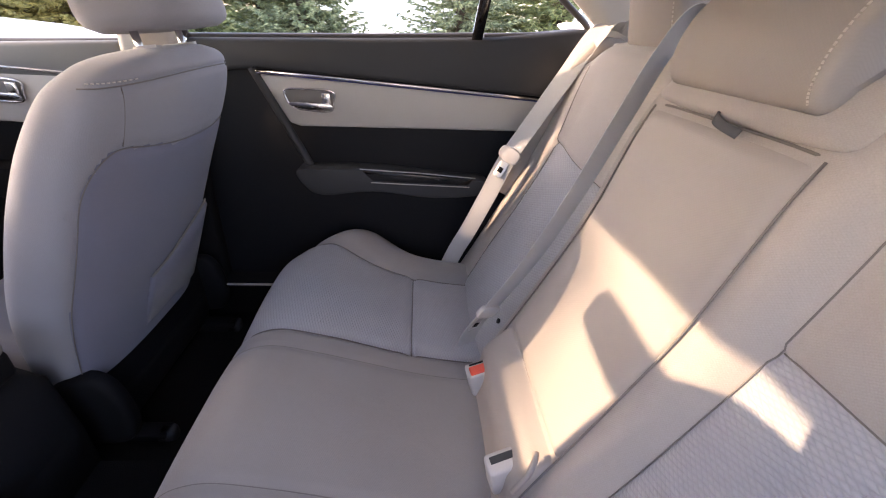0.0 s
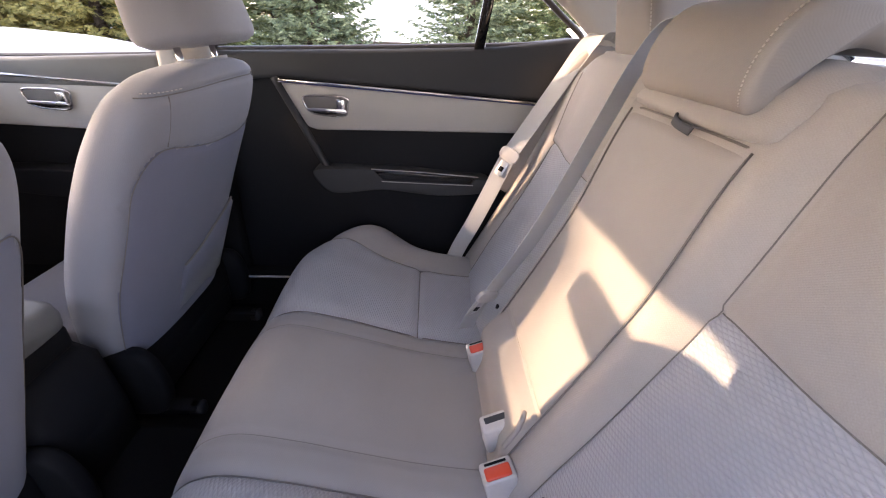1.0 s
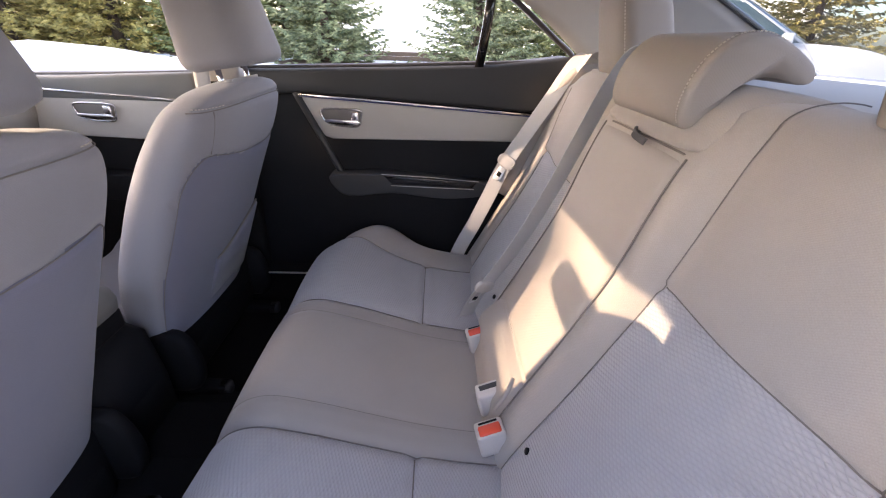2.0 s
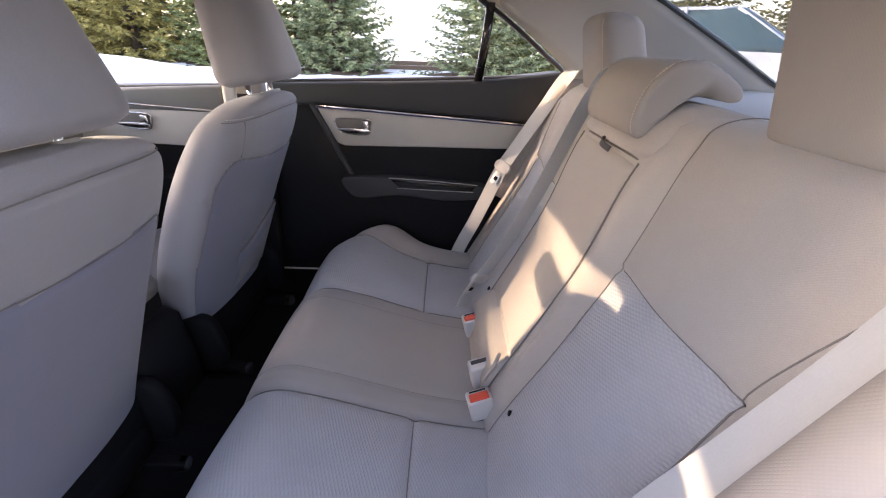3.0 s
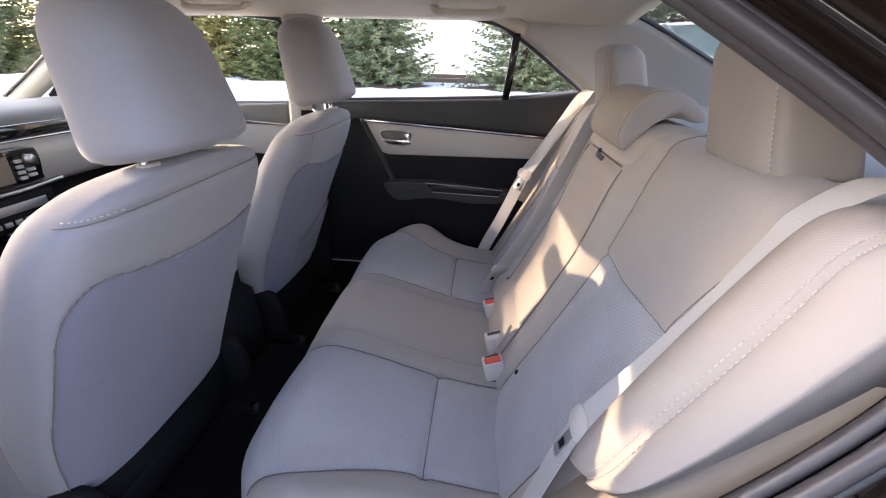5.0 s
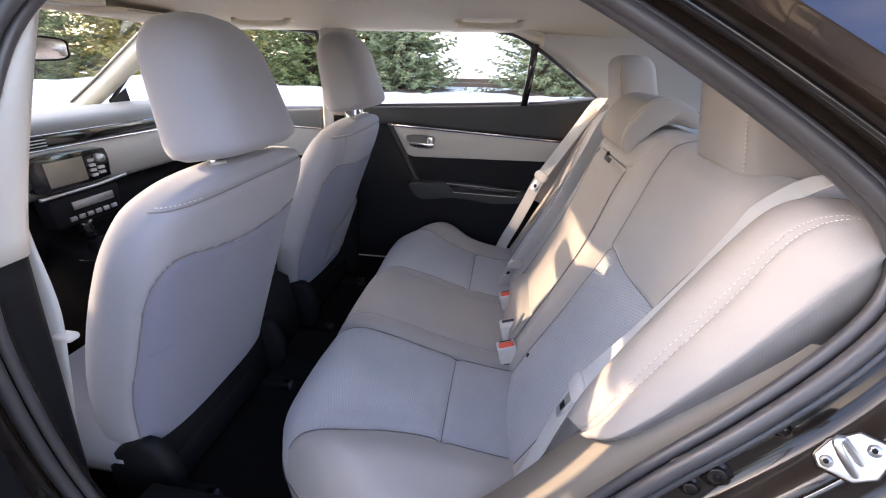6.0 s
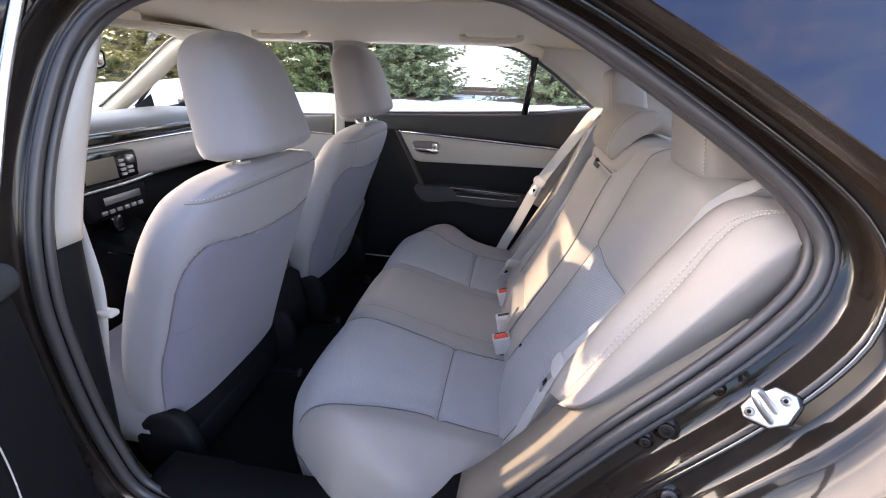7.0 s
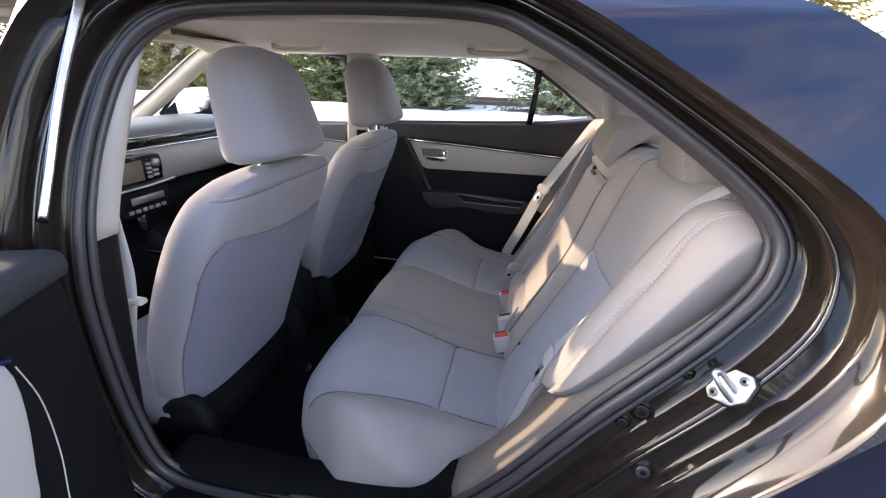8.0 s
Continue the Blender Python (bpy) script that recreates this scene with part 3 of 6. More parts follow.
def panel_edge(x):
    """Where the embossed panel of the cushion ends, from the middle out."""
    return 0.495 + 0.07 * sstep(-0.02, -0.34, x)


def spread(y, x):
    """Moves a line of the cushion outward so that the panel's edge lies along one line of the mesh."""
    a, o = abs(y), panel_edge(x)
    w = a if a <= 0.197 else (0.197 + (a - 0.197) * (o - 0.197) / 0.298 if a <= 0.495 else o + (a - 0.495) * (0.690 - o) / 0.195)
    return math.copysign(w, y)


def on_cushion(x, y, up=0.0015):
    a = abs(y)
    back = 0.195 * sstep(0.46, 0.74, a) ** 1.2
    e = max(0.0, (a - 0.56) / 0.13)
    drop = 0.075 * (1 - math.sqrt(max(0.0, 1 - min(1, e) ** 2.2)))
    return (x * (0.92 if x < 0 else 1) + back * sstep(0.15, -0.42, x), y * (1 - 0.02 * e), cushion_height(x, y) - drop + up)


rings = []
for y in cushion_ys:
    ring = [on_cushion(x, spread(y, x), 0.0) for x in cushion_xs]
    xf, yf, zf = ring[-1]
    for k in range(1, 9):
        q = k / 8
        ring.append((xf + 0.012 * math.sin(math.pi * q) * -1 + 0.035 * q, yf, zf + (0.222 - zf) * q))
    ring += [(0.0, y, 0.22), (0.21, y, 0.24)]
    rings.append(ring)


def pick_faces(made, wanted):
    """The part of a skin made of the faces whose numbers are wanted."""
    v, f, uv = made
    keep = [f[n] for n in wanted]
    used = sorted({i for q in keep for i in q})
    at = {i: j for j, i in enumerate(used)}
    return np.asarray(v)[used], [tuple(at[i] for i in q) for q in keep], uv[used]


cushion_skin = loft(rings)
row = len(rings[0])
panels = {1: [], -1: []}
for n in range((len(rings) - 1) * row):
    i, j = divmod(n, row)
    mid_y = (cushion_ys[i] + cushion_ys[i + 1]) / 2
    if 0.197 < abs(mid_y) < 0.495 and 2 < j <= 91:
        panels[1 if mid_y > 0 else -1].append(n)
taken = set(panels[1]) | set(panels[-1])
rest = pick_faces(cushion_skin, [n for n in range(len(cushion_skin[1])) if n not in taken])
bench = part("cushion", rest, CUSHIONCLOTH, rear_seat, "plain grey cloth cushion")
for side in (-1, 1):
    part("seat_panel", pick_faces(cushion_skin, panels[side]), INSERT, bench, "embossed pale grey cloth panel")
for s in (-1, 1):
    part("seam", tube([on_cushion(x, s * 0.197) for x in np.linspace(0.2, -0.41, 50)], 0.0012, 6), SEAM, bench)
    part("seam", tube([on_cushion(x, s * panel_edge(x)) for x in np.linspace(0.2, -0.40, 50)], 0.0012, 6), SEAM, bench)
    part("seam", tube([on_cushion(x, s * 0.135, 0.0008) for x in np.linspace(0.2, -0.40, 50)], 0.0009, 6), SEAM, bench)
    part("seam", tube([on_cushion(-0.002, s * y) for y in np.linspace(0.2, 0.495, 30)], 0.0012, 6), SEAM, bench)
    part("seam", tube([(q[0] - 0.0022, q[1], q[2] + (0.222 - q[2]) / 8) for y in np.linspace(0.0, 0.66, 60) for q in (on_cushion(-0.42, s * y, 0.0),)], 0.0014, 6), SEAM, bench)

# backrest
BACK_X = curve1([(0.38, 0.12), (0.45, 0.152), (0.55, 0.203), (0.70, 0.280), (0.86, 0.350), (1.0, 0.398), (1.08, 0.424), (1.13, 0.450)])
SEAM_IN = 0.207
def insert_top(a):
    """Height of the upper edge of the embossed backrest panels."""
    return 0.860 + 0.06 * (a - 0.207)


def centre_proud(z):
    """How far the middle of the backrest, armrest and all, stands forward."""
    t = max(0.0, min(1.0, (z - 0.44) / 0.59))
    return 0.028 + 0.016 * sstep(0.6, 1.0, t) + 0.016 * math.sin(math.pi * t) ** 0.6 if 0 < t < 1 else 0.028 + 0.016 * t


def back_proud(y, z):
    """How far the backrest stands proud of its base line, forward."""
    a = abs(y)
    p = 0.0
    if 0.2 < a < 0.56:
        p += 0.014 * math.sin(math.pi * (a - 0.2) / 0.36)
        p += 0.018 * bump_at(z - 0.62, 0.14) * math.sin(math.pi * (a - 0.2) / 0.36)
    p += 0.024 * sstep(0.47, 0.60, a) * sstep(1.12, 0.9, z)
    p += (centre_proud(z) - 0.007) * sstep(0.225, 0.165, a) * sstep(0.42, 0.50, z) * (1 - 0.5 * sstep(1.03, 1.08, z))
    g = 0.007 * bump_at(a - SEAM_IN, 0.006)
    if 0.2 < a < 0.53:
        g += 0.007 * bump_at(z - insert_top(a), 0.006)
    if z < 0.88:
        g += 0.006 * bump_at(a - 0.518, 0.008)
    wear = 0.0016 * noise.noise(Vector((z * 10, y * 10, 3.0))) + 0.0026 * noise.noise(Vector((z * 4, y * 4, 9.0)))
    return p - g + wear


def back_front(y, z, up=0.0):
    return (BACK_X(z) - back_proud(y, z) - up * 0.92, y, z + up * 0.38)


rings = []
back_ys = np.concatenate([np.linspace(0, 0.207, 28)[:-1], np.linspace(0.207, 0.518, 44)[:-1], np.linspace(0.518, 0.64, 18)])
for y in np.concatenate([-back_ys[:0:-1], back_ys]):
    end = sstep(0.60, 0.645, abs(y))
    ring = []
    split_z = insert_top(min(0.53, max(0.2, abs(y))))
    for z in np.concatenate([np.linspace(0.38, split_z, 66), np.linspace(split_z, 1.078 - 0.05 * sstep(0.50, 0.62, abs(y)), 31)[1:]]):
        x, _, zz = back_front(y, z)
        ring.append((x + 0.03 * end, y, zz))
    x, _, zz = ring[-1]
    for k in range(1, 8):
        a = math.pi * k / 7
        ring.append((x + 0.070 * (1 - math.cos(a)) , y, zz + 0.034 * math.sin(a) - 0.01 * k / 7))
    ring += [(0.40, y, 0.8), (0.22, y, 0.38)]
    rings.append(ring)
pan, rest = split(loft(rings), lambda x, y, z: 0.207 < abs(y) < 0.518 and 0.40 < z < insert_top(abs(y)) and x < BACK_X(z) + 0.015)
back = part("backrest", rest, FABRIC, rear_seat, "plain pale grey cloth backrest")
for half in split(pan, lambda x, y, z: y > 0):
    part("seat_panel", half, INSERT, back, "embossed pale grey cloth panel")
for s in (-1, 1):
    part("seam", tube([back_front(s * SEAM_IN, z, 0.0016) for z in np.linspace(0.42, 1.078, 90)] + [(back_front(s * SEAM_IN, 1.078)[0] + 0.07 * (1 - math.cos(q)), s * SEAM_IN, 1.079 + 0.034 * math.sin(q)) for q in np.linspace(0.2, 2.0, 12)], 0.0009, 6), SEAM, back)
    part("seam", tube([back_front(s * y, insert_top(y), 0.0004) for y in np.linspace(0.207, 0.520, 30)], 0.0010, 6), SEAM, back)
    part("seam", tube([back_front(s * 0.518, z, 0.001) for z in np.linspace(0.45, 0.878, 30)], 0.0013, 6), SEAM, back)
    part("seam", tube([back_front(s * (0.519 + 0.04 * sstep(0.87, 1.06, z)), z, 0.0006) for z in np.linspace(0.876, 1.05, 20)], 0.0009, 6), SEAM, back)
    hole = part("anchor_button", tube([back_front(s * 0.235, 0.545, -0.004), back_front(s * 0.235, 0.545, 0.003)], 0.006, 12), BLACK, back)

# folding centre armrest with its pull strap
rings = []
for y in np.linspace(-0.145, 0.152, 40):
    q = abs((y - 0.0035) / 0.1485)
    edge = 0.009 * (1 - math.sqrt(max(0.0, 1 - q ** 24)))
    ring = []
    for z in np.linspace(0.44, 1.030, 90):
        t = (z - 0.44) / 0.590
        bulge = centre_proud(z) + 0.019 * bump_at(z - 0.552, 0.036) - 0.014 * bump_at(z - 0.604, 0.008)
        top = 0.014 * sstep(0.965, 1.0, t) ** 2 + 0.012 * sstep(0.06, 0.0, t)
        ring.append((BACK_X(z) - bulge + edge + top, y, z))
    ring += [(BACK_X(1.030) + 0.03, y, 1.030), (BACK_X(0.44) + 0.03, y, 0.44)]
    rings.append(ring)
arm = part("armrest", loft(rings), VINYL, rear_seat, "vinyl armrest folded up into the backrest")
for y in (-0.1465, 0.1535):
    part("seam", tube([(BACK_X(z) - centre_proud(z) + 0.004, y, z) for z in np.linspace(0.50, 1.028, 50)], 0.0016, 6), SEAM, arm)
part("seam", tube([(BACK_X(0.604) - centre_proud(0.604) + 0.0095, y, 0.604) for y in np.linspace(-0.140, 0.148, 20)], 0.0012, 6), SEAM, arm)
part("pull_loop", tube(spline([(0.176, -0.128, 0.604), (0.172, -0.138, 0.602), (0.164, -0.147, 0.588), (0.152, -0.150, 0.566), (0.146, -0.148, 0.548)], 16), 0.0042, 8), VINYL, arm, "piped loop at the armrest hinge")
part("seam", tube([(BACK_X(1.03) - centre_proud(1.0) + 0.006 + 0.012 * abs(y / 0.15) ** 6, y, 1.0335 - 0.006 * abs(y / 0.15) ** 6) for y in np.linspace(-0.146, 0.152, 30)], 0.0018, 6), SEAM, arm)
part("pull_strap", ribbon(spline([(0.372, 0.010, 1.040), (0.350, -0.008, 1.040), (0.343, -0.030, 1.036), (0.350, -0.052, 1.030)], 12), 0.011, (0.3, 0.1, 0.9), 0.003), BELTDARK, arm, "dark pull strap loop")
# padded yoke above the armrest that carries the centre head restraint
yoke = []
YOKE = [(0.372, 1.034), (0.358, 1.040), (0.355, 1.050), (0.366, 1.062), (0.380, 1.086), (0.406, 1.108), (0.440, 1.122), (0.490, 1.117), (0.56, 1.098), (0.54, 1.0)]
for y in np.linspace(-0.168, 0.173, 36):
    q = abs((y - 0.0025) / 0.1705)
    e = 1 - math.sqrt(max(0.0, 1 - q ** 5))
    yoke.append([(x + 0.040 * e, y, 1.02 + (z - 1.02) * (1 - 0.12 * e)) for x, z in YOKE])
part("headrest_yoke", loft(yoke), FABRIC, back, "rounded cloth shoulder above the armrest")


def headrest(name, label, y, z0, z1, x_at, ry, rx, mat, group="", stitched=True, arch=0.0):
    ob = thing(name, label, "head restraint", group=group)
    rings = []
    n = 26
    for i in range(n + 1):
        t = i / n
        z = z0 + (z1 - z0) * t
        round_ = math.sqrt(max(0.02, 1 - max(0.0, (t - 0.74) / 0.26) ** 2.6)) * (1 - 0.10 * sstep(0.05, 0.0, t))
        taper = (1 - 0.08 * t)
        rings.append(super_ring(x_at(z), y, z, rx(t) * (0.35 + 0.65 * round_), ry * taper * (0.60 + 0.40 * round_), 5.0, 44))
    part("pad", loft(rings), mat, ob)
    if stitched:
        for s in (-1,):
            for i in range(24):
                t0, t1 = 0.06 + 0.86 * i / 24, 0.06 + 0.86 * (i + 0.6) / 24
                pts = []
                for t in (t0, t1):
                    z = z0 + (z1 - z0) * t
                    r = math.sqrt(max(0.02, 1 - max(0.0, (t - 0.72) / 0.28) ** 2.4))
                    k = (0.35 + 0.65 * r)
                    pts.append((x_at(z) - rx(t) * k * 0.925, y + s * ry * (1 - 0.08 * t) * (0.60 + 0.40 * r) * 0.95, z))
                part("stitch", tube(pts, 0.0011, 6), THREAD, ob)
    return ob


for s, side in ((-1, "near the open door"), (1, "beside the closed door")):
    headrest("rear_headrest", "pale grey stitched vinyl rear head restraint " + side, s * 0.381, 1.098, 1.280, lambda z: 0.502 - 0.26 * (z - 1.1), 0.096, lambda t: 0.067 - 0.010 * t, VINYL, "outer rear head restraints")
# low saddle-shaped centre restraint
centre = thing("rear_headrest", "low wide pale grey vinyl centre head restraint resting on the backrest", "head restraint", (0.014, 0, 0.002))
sec = [(0.354, 1.060), (0.340, 1.076), (0.341, 1.11), (0.358, 1.150), (0.390, 1.178), (0.43, 1.182), (0.47, 1.166), (0.500, 1.146), (0.506, 1.128), (0.488, 1.122), (0.455, 1.131), (0.425, 1.130), (0.395, 1.108), (0.375, 1.074)]
sec3 = spline([(x, 0, z) for x, z in sec], 42, True)
rings = []
mid = np.mean(sec3, axis=0)
for y in np.concatenate([np.linspace(-1, -0.9, 7), np.linspace(-0.85, 0.85, 18), np.linspace(0.9, 1, 7)]):
    q = abs(y)
    k = math.sqrt(max(0.0, 1 - max(0.0, (q - 0.90) / 0.10) ** 2.0))
    rings.append([(mid[0] + (p[0] - mid[0]) * (0.86 + 0.14 * k), 0.003 + y * 0.128, mid[2] + (p[2] - mid[2]) * (0.74 + 0.26 * k)) for p in sec3])
part("pad", loft(rings), VINYL, centre)
for s in (-1,):
    fine = spline([tuple(p) for p in sec3[2:20]], 46)
    for i in range(45):
        a, b = fine[i], fine[i + 1]
        e = a + (b - a) * 0.6
        part("stitch", tube([(a[0], 0.003 + s * 0.1145, a[2] + 0.0005), (e[0], 0.003 + s * 0.1145, e[2] + 0.0005)], 0.0013, 5), THREAD, centre)

# outboard side bolsters
def side_bolster(s, label):
    ob = thing("side_bolster", label, "bolster", group="rear side bolsters")
    inner = spline([(0.230, -0.604, 0.715), (0.248, -0.597, 0.76), (0.286, -0.594, 0.835), (0.331, -0.592, 0.920), (0.379, -0.591, 1.010), (0.422, -0.592, 1.082), (0.456, -0.599, 1.108), (0.49, -0.61, 1.112)], 36)
    ridge = spline([(0.236, -0.645, 0.735), (0.252, -0.662, 0.775), (0.292, -0.665, 0.858), (0.334, -0.665, 0.938), (0.370, -0.665, 1.008), (0.400, -0.665, 1.072), (0.432, -0.665, 1.100), (0.475, -0.665, 1.106)], 36)
    outer = spline([(0.240, -0.665, 0.745), (0.262, -0.695, 0.785), (0.308, -0.705, 0.848), (0.362, -0.710, 0.935), (0.405, -0.712, 1.008), (0.438, -0.710, 1.055), (0.458, -0.705, 1.075), (0.485, -0.69, 1.085)], 36)
    rings, stitch = [], []
    for i, (p, q, r) in enumerate(zip(inner, ridge, outer)):
        fat = math.sin(math.pi * min(1.0, (i + 3) / 36)) ** 0.5
        m1, m2 = (p + q) / 2, (q + r) / 2
        f = np.array((-0.85, 0, 0.5))
        deep = np.array((0.075, 0, -0.035))
        ring = [p + deep, p, p * 0.75 + m1 * 0.25 + f * 0.017 * fat, m1 + f * 0.020 * fat, m1 * 0.4 + q * 0.6 + f * 0.014 * fat, q * 0.88 + m1 * 0.12 + f * 0.004, q - f * 0.001, q * 0.88 + m2 * 0.12 + np.array((0, -0.004, 0)), q * 0.4 + m2 * 0.6 + np.array((-0.006, -0.010 * fat, 0)), m2 * 0.4 + r * 0.6 + np.array((0.0, -0.011 * fat, 0)), r + np.array((0, -0.004, 0)), r + np.array((0.012, 0.006, -0.010)), r + deep]
        rings.append([(v[0], -s * v[1], v[2]) for v in ring])
        stitch.append(Vector((q[0], -s * q[1], q[2])))
    part("pad", loft(rings), VINYL, ob)
    for side in (-1, 1):
        for j in range(62):
            pts = []
            for t in ((j + 0.3) / 64, (j + 0.85) / 64):
                q = 1 + t * 33
                i = int(q)
                pts.append(stitch[i].lerp(stitch[i + 1], q - i) + Vector((-0.0022 + 0.002 * side, s * 0.005 * side, 0.0022)))
            part("stitch", tube(pts, 0.0008, 6), THREAD, ob)
    return ob


side_bolster(-1, "padded pale grey vinyl bolster with double stitching beside the open door")
side_bolster(1, "padded pale grey vinyl bolster beside the closed door")

# ---- belts and buckles ----
def buckle(x, y, z, turn, label, lean=0.0):
    ob = thing("belt_buckle", label, "buckle", (x, y, z), "rear belt buckles")
    ob.rotation_euler = (0, radians(lean), radians(turn))
    bm = block(-0.027, 0.027, -0.019, 0.019, 0, 0.058, 0.006, 3)
    part("housing", bm, BUCKLE, ob)
    part("button", block(-0.021, 0.021, -0.0155, 0.006, 0.050, 0.0610, 0.003), RED, ob, "red release button")
    part("slot", block(-0.018, 0.018, 0.0090, 0.0135, 0.054, 0.0588, 0.0008), BLACK, ob)
    part("stalk", block(-0.018, 0.018, -0.010, 0.010, -0.05, 0.004, 0.004), BELTDARK, ob)
    return ob


buckle(0.147, 0.112, 0.474, 10, "pale grey belt buckle with a red button between the cushions", -14)
buckle(0.147, -0.172, 0.474, 10, "pale grey belt buckle with a bright red button on the bench", -14)
spare = thing("belt_buckle", "pale grey belt buckle lying turned away on the bench", "buckle", (0.150, -0.100, 0.497), "rear belt buckles")
spare.rotation_euler = (radians(4), radians(-12), radians(12))
part("housing", block(-0.026, 0.026, -0.017, 0.017, 0, 0.064, 0.006, 3), BUCKLE, spare)
part("slot", block(-0.019, 0.019, -0.002, 0.010, 0.058, 0.0646, 0.001), UPPER, spare)
part("stalk", block(-0.016, 0.016, -0.008, 0.008, -0.05, 0.004, 0.004), BELTDARK, spare)


def belt(label, path, side, clip_at, group="rear seat belts"):
    ob = thing("seat_belt", label, "seat belt", group=group)
    P = spline(path, 90)
    part("webbing", ribbon(P, 0.047, side), WEBBING, ob, smooth=False)
    k = int(clip_at * 89)
    p, d = Vector(P[k]), (Vector(P[min(89, k + 1)]) - Vector(P[k - 1])).normalized()
    s = Vector(side).normalized()
    s = (s - d * s.dot(d)).normalized()
    w = d.cross(s)
    m = Matrix((( *s, 0), (*d, 0), (*w, 0), (0, 0, 0, 1))).transposed()
    m.translation = p
    def placed(bm):
        bmesh.ops.transform(bm, matrix=m, verts=bm.verts[:])
        return bm
    plate = prism(spline_2d([(-0.030, -0.010), (-0.026, 0.010), (0.0, 0.015), (0.026, 0.010), (0.030, -0.010), (0.018, -0.021), (-0.018, -0.021)], 24), -0.005, 0.006, 0.003, "xy")
    part("tongue_cover", placed(plate), BUCKLE, ob, "pale grey plastic tongue cover")
    part("tongue", placed(prism([(-0.012, 0.018), (0.012, 0.018), (0.012, 0.056), (0.008, 0.062), (-0.008, 0.062), (-0.012, 0.056)], -0.0015, 0.0015, 0.0006, "xy")), STEEL, ob, "steel tongue plate")
    part("tongue_slot", placed(block(-0.007, 0.007, 0.034, 0.048, -0.002, 0.0022, 0)), BLACK, ob)
    return ob


def spline_2d(pts, n):
    return [(p[0], p[1]) for p in spline([(a, b, 0) for a, b in pts], n, True)]


def lifted(pts, up):
    return [(x - 0.85 * up, y, z + 0.5 * up) for x, y, z in pts]


belt("pale grey seat belt over the side bolster with its tongue", 
     [(0.535, -0.588, 1.126), (0.475, -0.583, 1.128), (0.424, -0.578, 1.088), (0.404, -0.575, 1.046), (0.368, -0.572, 0.968), (0.312, -0.571, 0.869), (0.248, -0.574, 0.772), (0.220, -0.578, 0.708), (0.192, -0.588, 0.627), (0.160, -0.603, 0.535), (0.13, -0.615, 0.45)], (0.0, 1.0, -0.10), 0.632)
belt("pale grey seat belt with hanging tongue by the closed door",
     [(0.545, 0.600, 1.122), (0.485, 0.608, 1.136), (0.432, 0.610, 1.120), (0.37, 0.598, 1.025), (0.305, 0.580, 0.925), (0.240, 0.561, 0.822), (0.195, 0.563, 0.71), (0.155, 0.570, 0.61), (0.123, 0.578, 0.537), (0.100, 0.590, 0.470)], (1.0, -0.55, 0.2), 0.555)
belt("grey centre seat belt plugged in beside the armrest", lifted(
     [(0.525, 0.205, 1.120), (0.465, 0.202, 1.128), (0.425, 0.200, 1.07), (0.385, 0.198, 0.97), (0.330, 0.195, 0.83), (0.270, 0.193, 0.70), (0.215, 0.197, 0.60), (0.178, 0.205, 0.53), (0.16, 0.215, 0.47)], 0.052), (1.0, 0.45, 0.25), 0.80)

# ---- front seats ----
FS_BACK = curve1([(0.36, -0.655), (0.48, -0.622), (0.62, -0.575), (0.76, -0.520), (0.90, -0.462), (0.98, -0.430), (1.03, -0.418), (1.06, -0.424)])
FS_HALF = curve1([(0.36, 0.225), (0.46, 0.245), (0.60, 0.264), (0.75, 0.271), (0.88, 0.269), (0.96, 0.261), (1.005, 0.245), (1.032, 0.218), (1.050, 0.172), (1.062, 0.08)])
FS_DEEP = curve1([(0.36, 0.16), (0.5, 0.19), (0.7, 0.205), (0.9, 0.195), (1.0, 0.165), (1.035, 0.130), (1.052, 0.095), (1.062, 0.05)])


PANEL = 0.256


def panel_w(z):
    return min(PANEL, 0.958 * FS_HALF(z))


def panel_top(py):
    corner = max(0.0, (abs(py) - 0.205) / (PANEL - 0.205))
    return 0.895 + 0.018 * min(1.0, abs(py) / 0.19) ** 2 - 0.05 * py - 0.095 * (1 - math.sqrt(max(0.0, 1 - corner ** 2.2)))


def shoulder_seam(py):
    """Height of the seam that closes the top of a front seat's back."""
    return 1.024 - 0.004 * (py / 0.2) ** 2 + 0.01 * py


def slim(py, cy):
    """Narrows the passenger seat's unseen door side so sunlight reaches the far belt."""
    return py * 0.82 if cy > 0 and py > 0 else py


def front_ring(z, cy, k=96):
    out = []
    half, deep, xb = FS_HALF(z) * (1.0 if cy < 0 else 1 + 0.02 * bump_at(z - 0.66, 0.2)), FS_DEEP(z) * (1.0 if cy < 0 else 0.92), FS_BACK(z)
    for i in range(k):
        a = math.tau * i / k
        c, s = math.cos(a), math.sin(a)
        m = 4.0 if c > 0 else 2.6
        x = math.copysign(abs(c) ** (2 / m), c)
        y = math.copysign(abs(s) ** (2 / m), s)
        px, py = xb - deep / 2 + deep / 2 * x, half * y
        if c > 0.2:  # back panel groove and soft hollow
            top = panel_top(py)
            inside = abs(py) < panel_w(z) and z < top
            px -= 0.004 * bump_at(abs(py) - panel_w(z), 0.006) * (1 if z < top else 0)
            px -= 0.006 * bump_at(z - top, 0.007) * (1 if abs(py) < PANEL + 0.01 else 0)
            px -= 0.005 * bump_at(z - shoulder_seam(py), 0.006)
            px += 0.008 * math.cos(py / 0.25 * math.pi / 2) if inside else 0.006 * math.cos(min(1, abs(py) / 0.25) * math.pi / 2)
        px += 0.0020 * noise.noise(Vector((py * 9, z * 9, cy))) + 0.0028 * noise.noise(Vector((py * 4, z * 4, cy + 5)))
        out.append((px, cy + slim(py, cy), z))
    return out


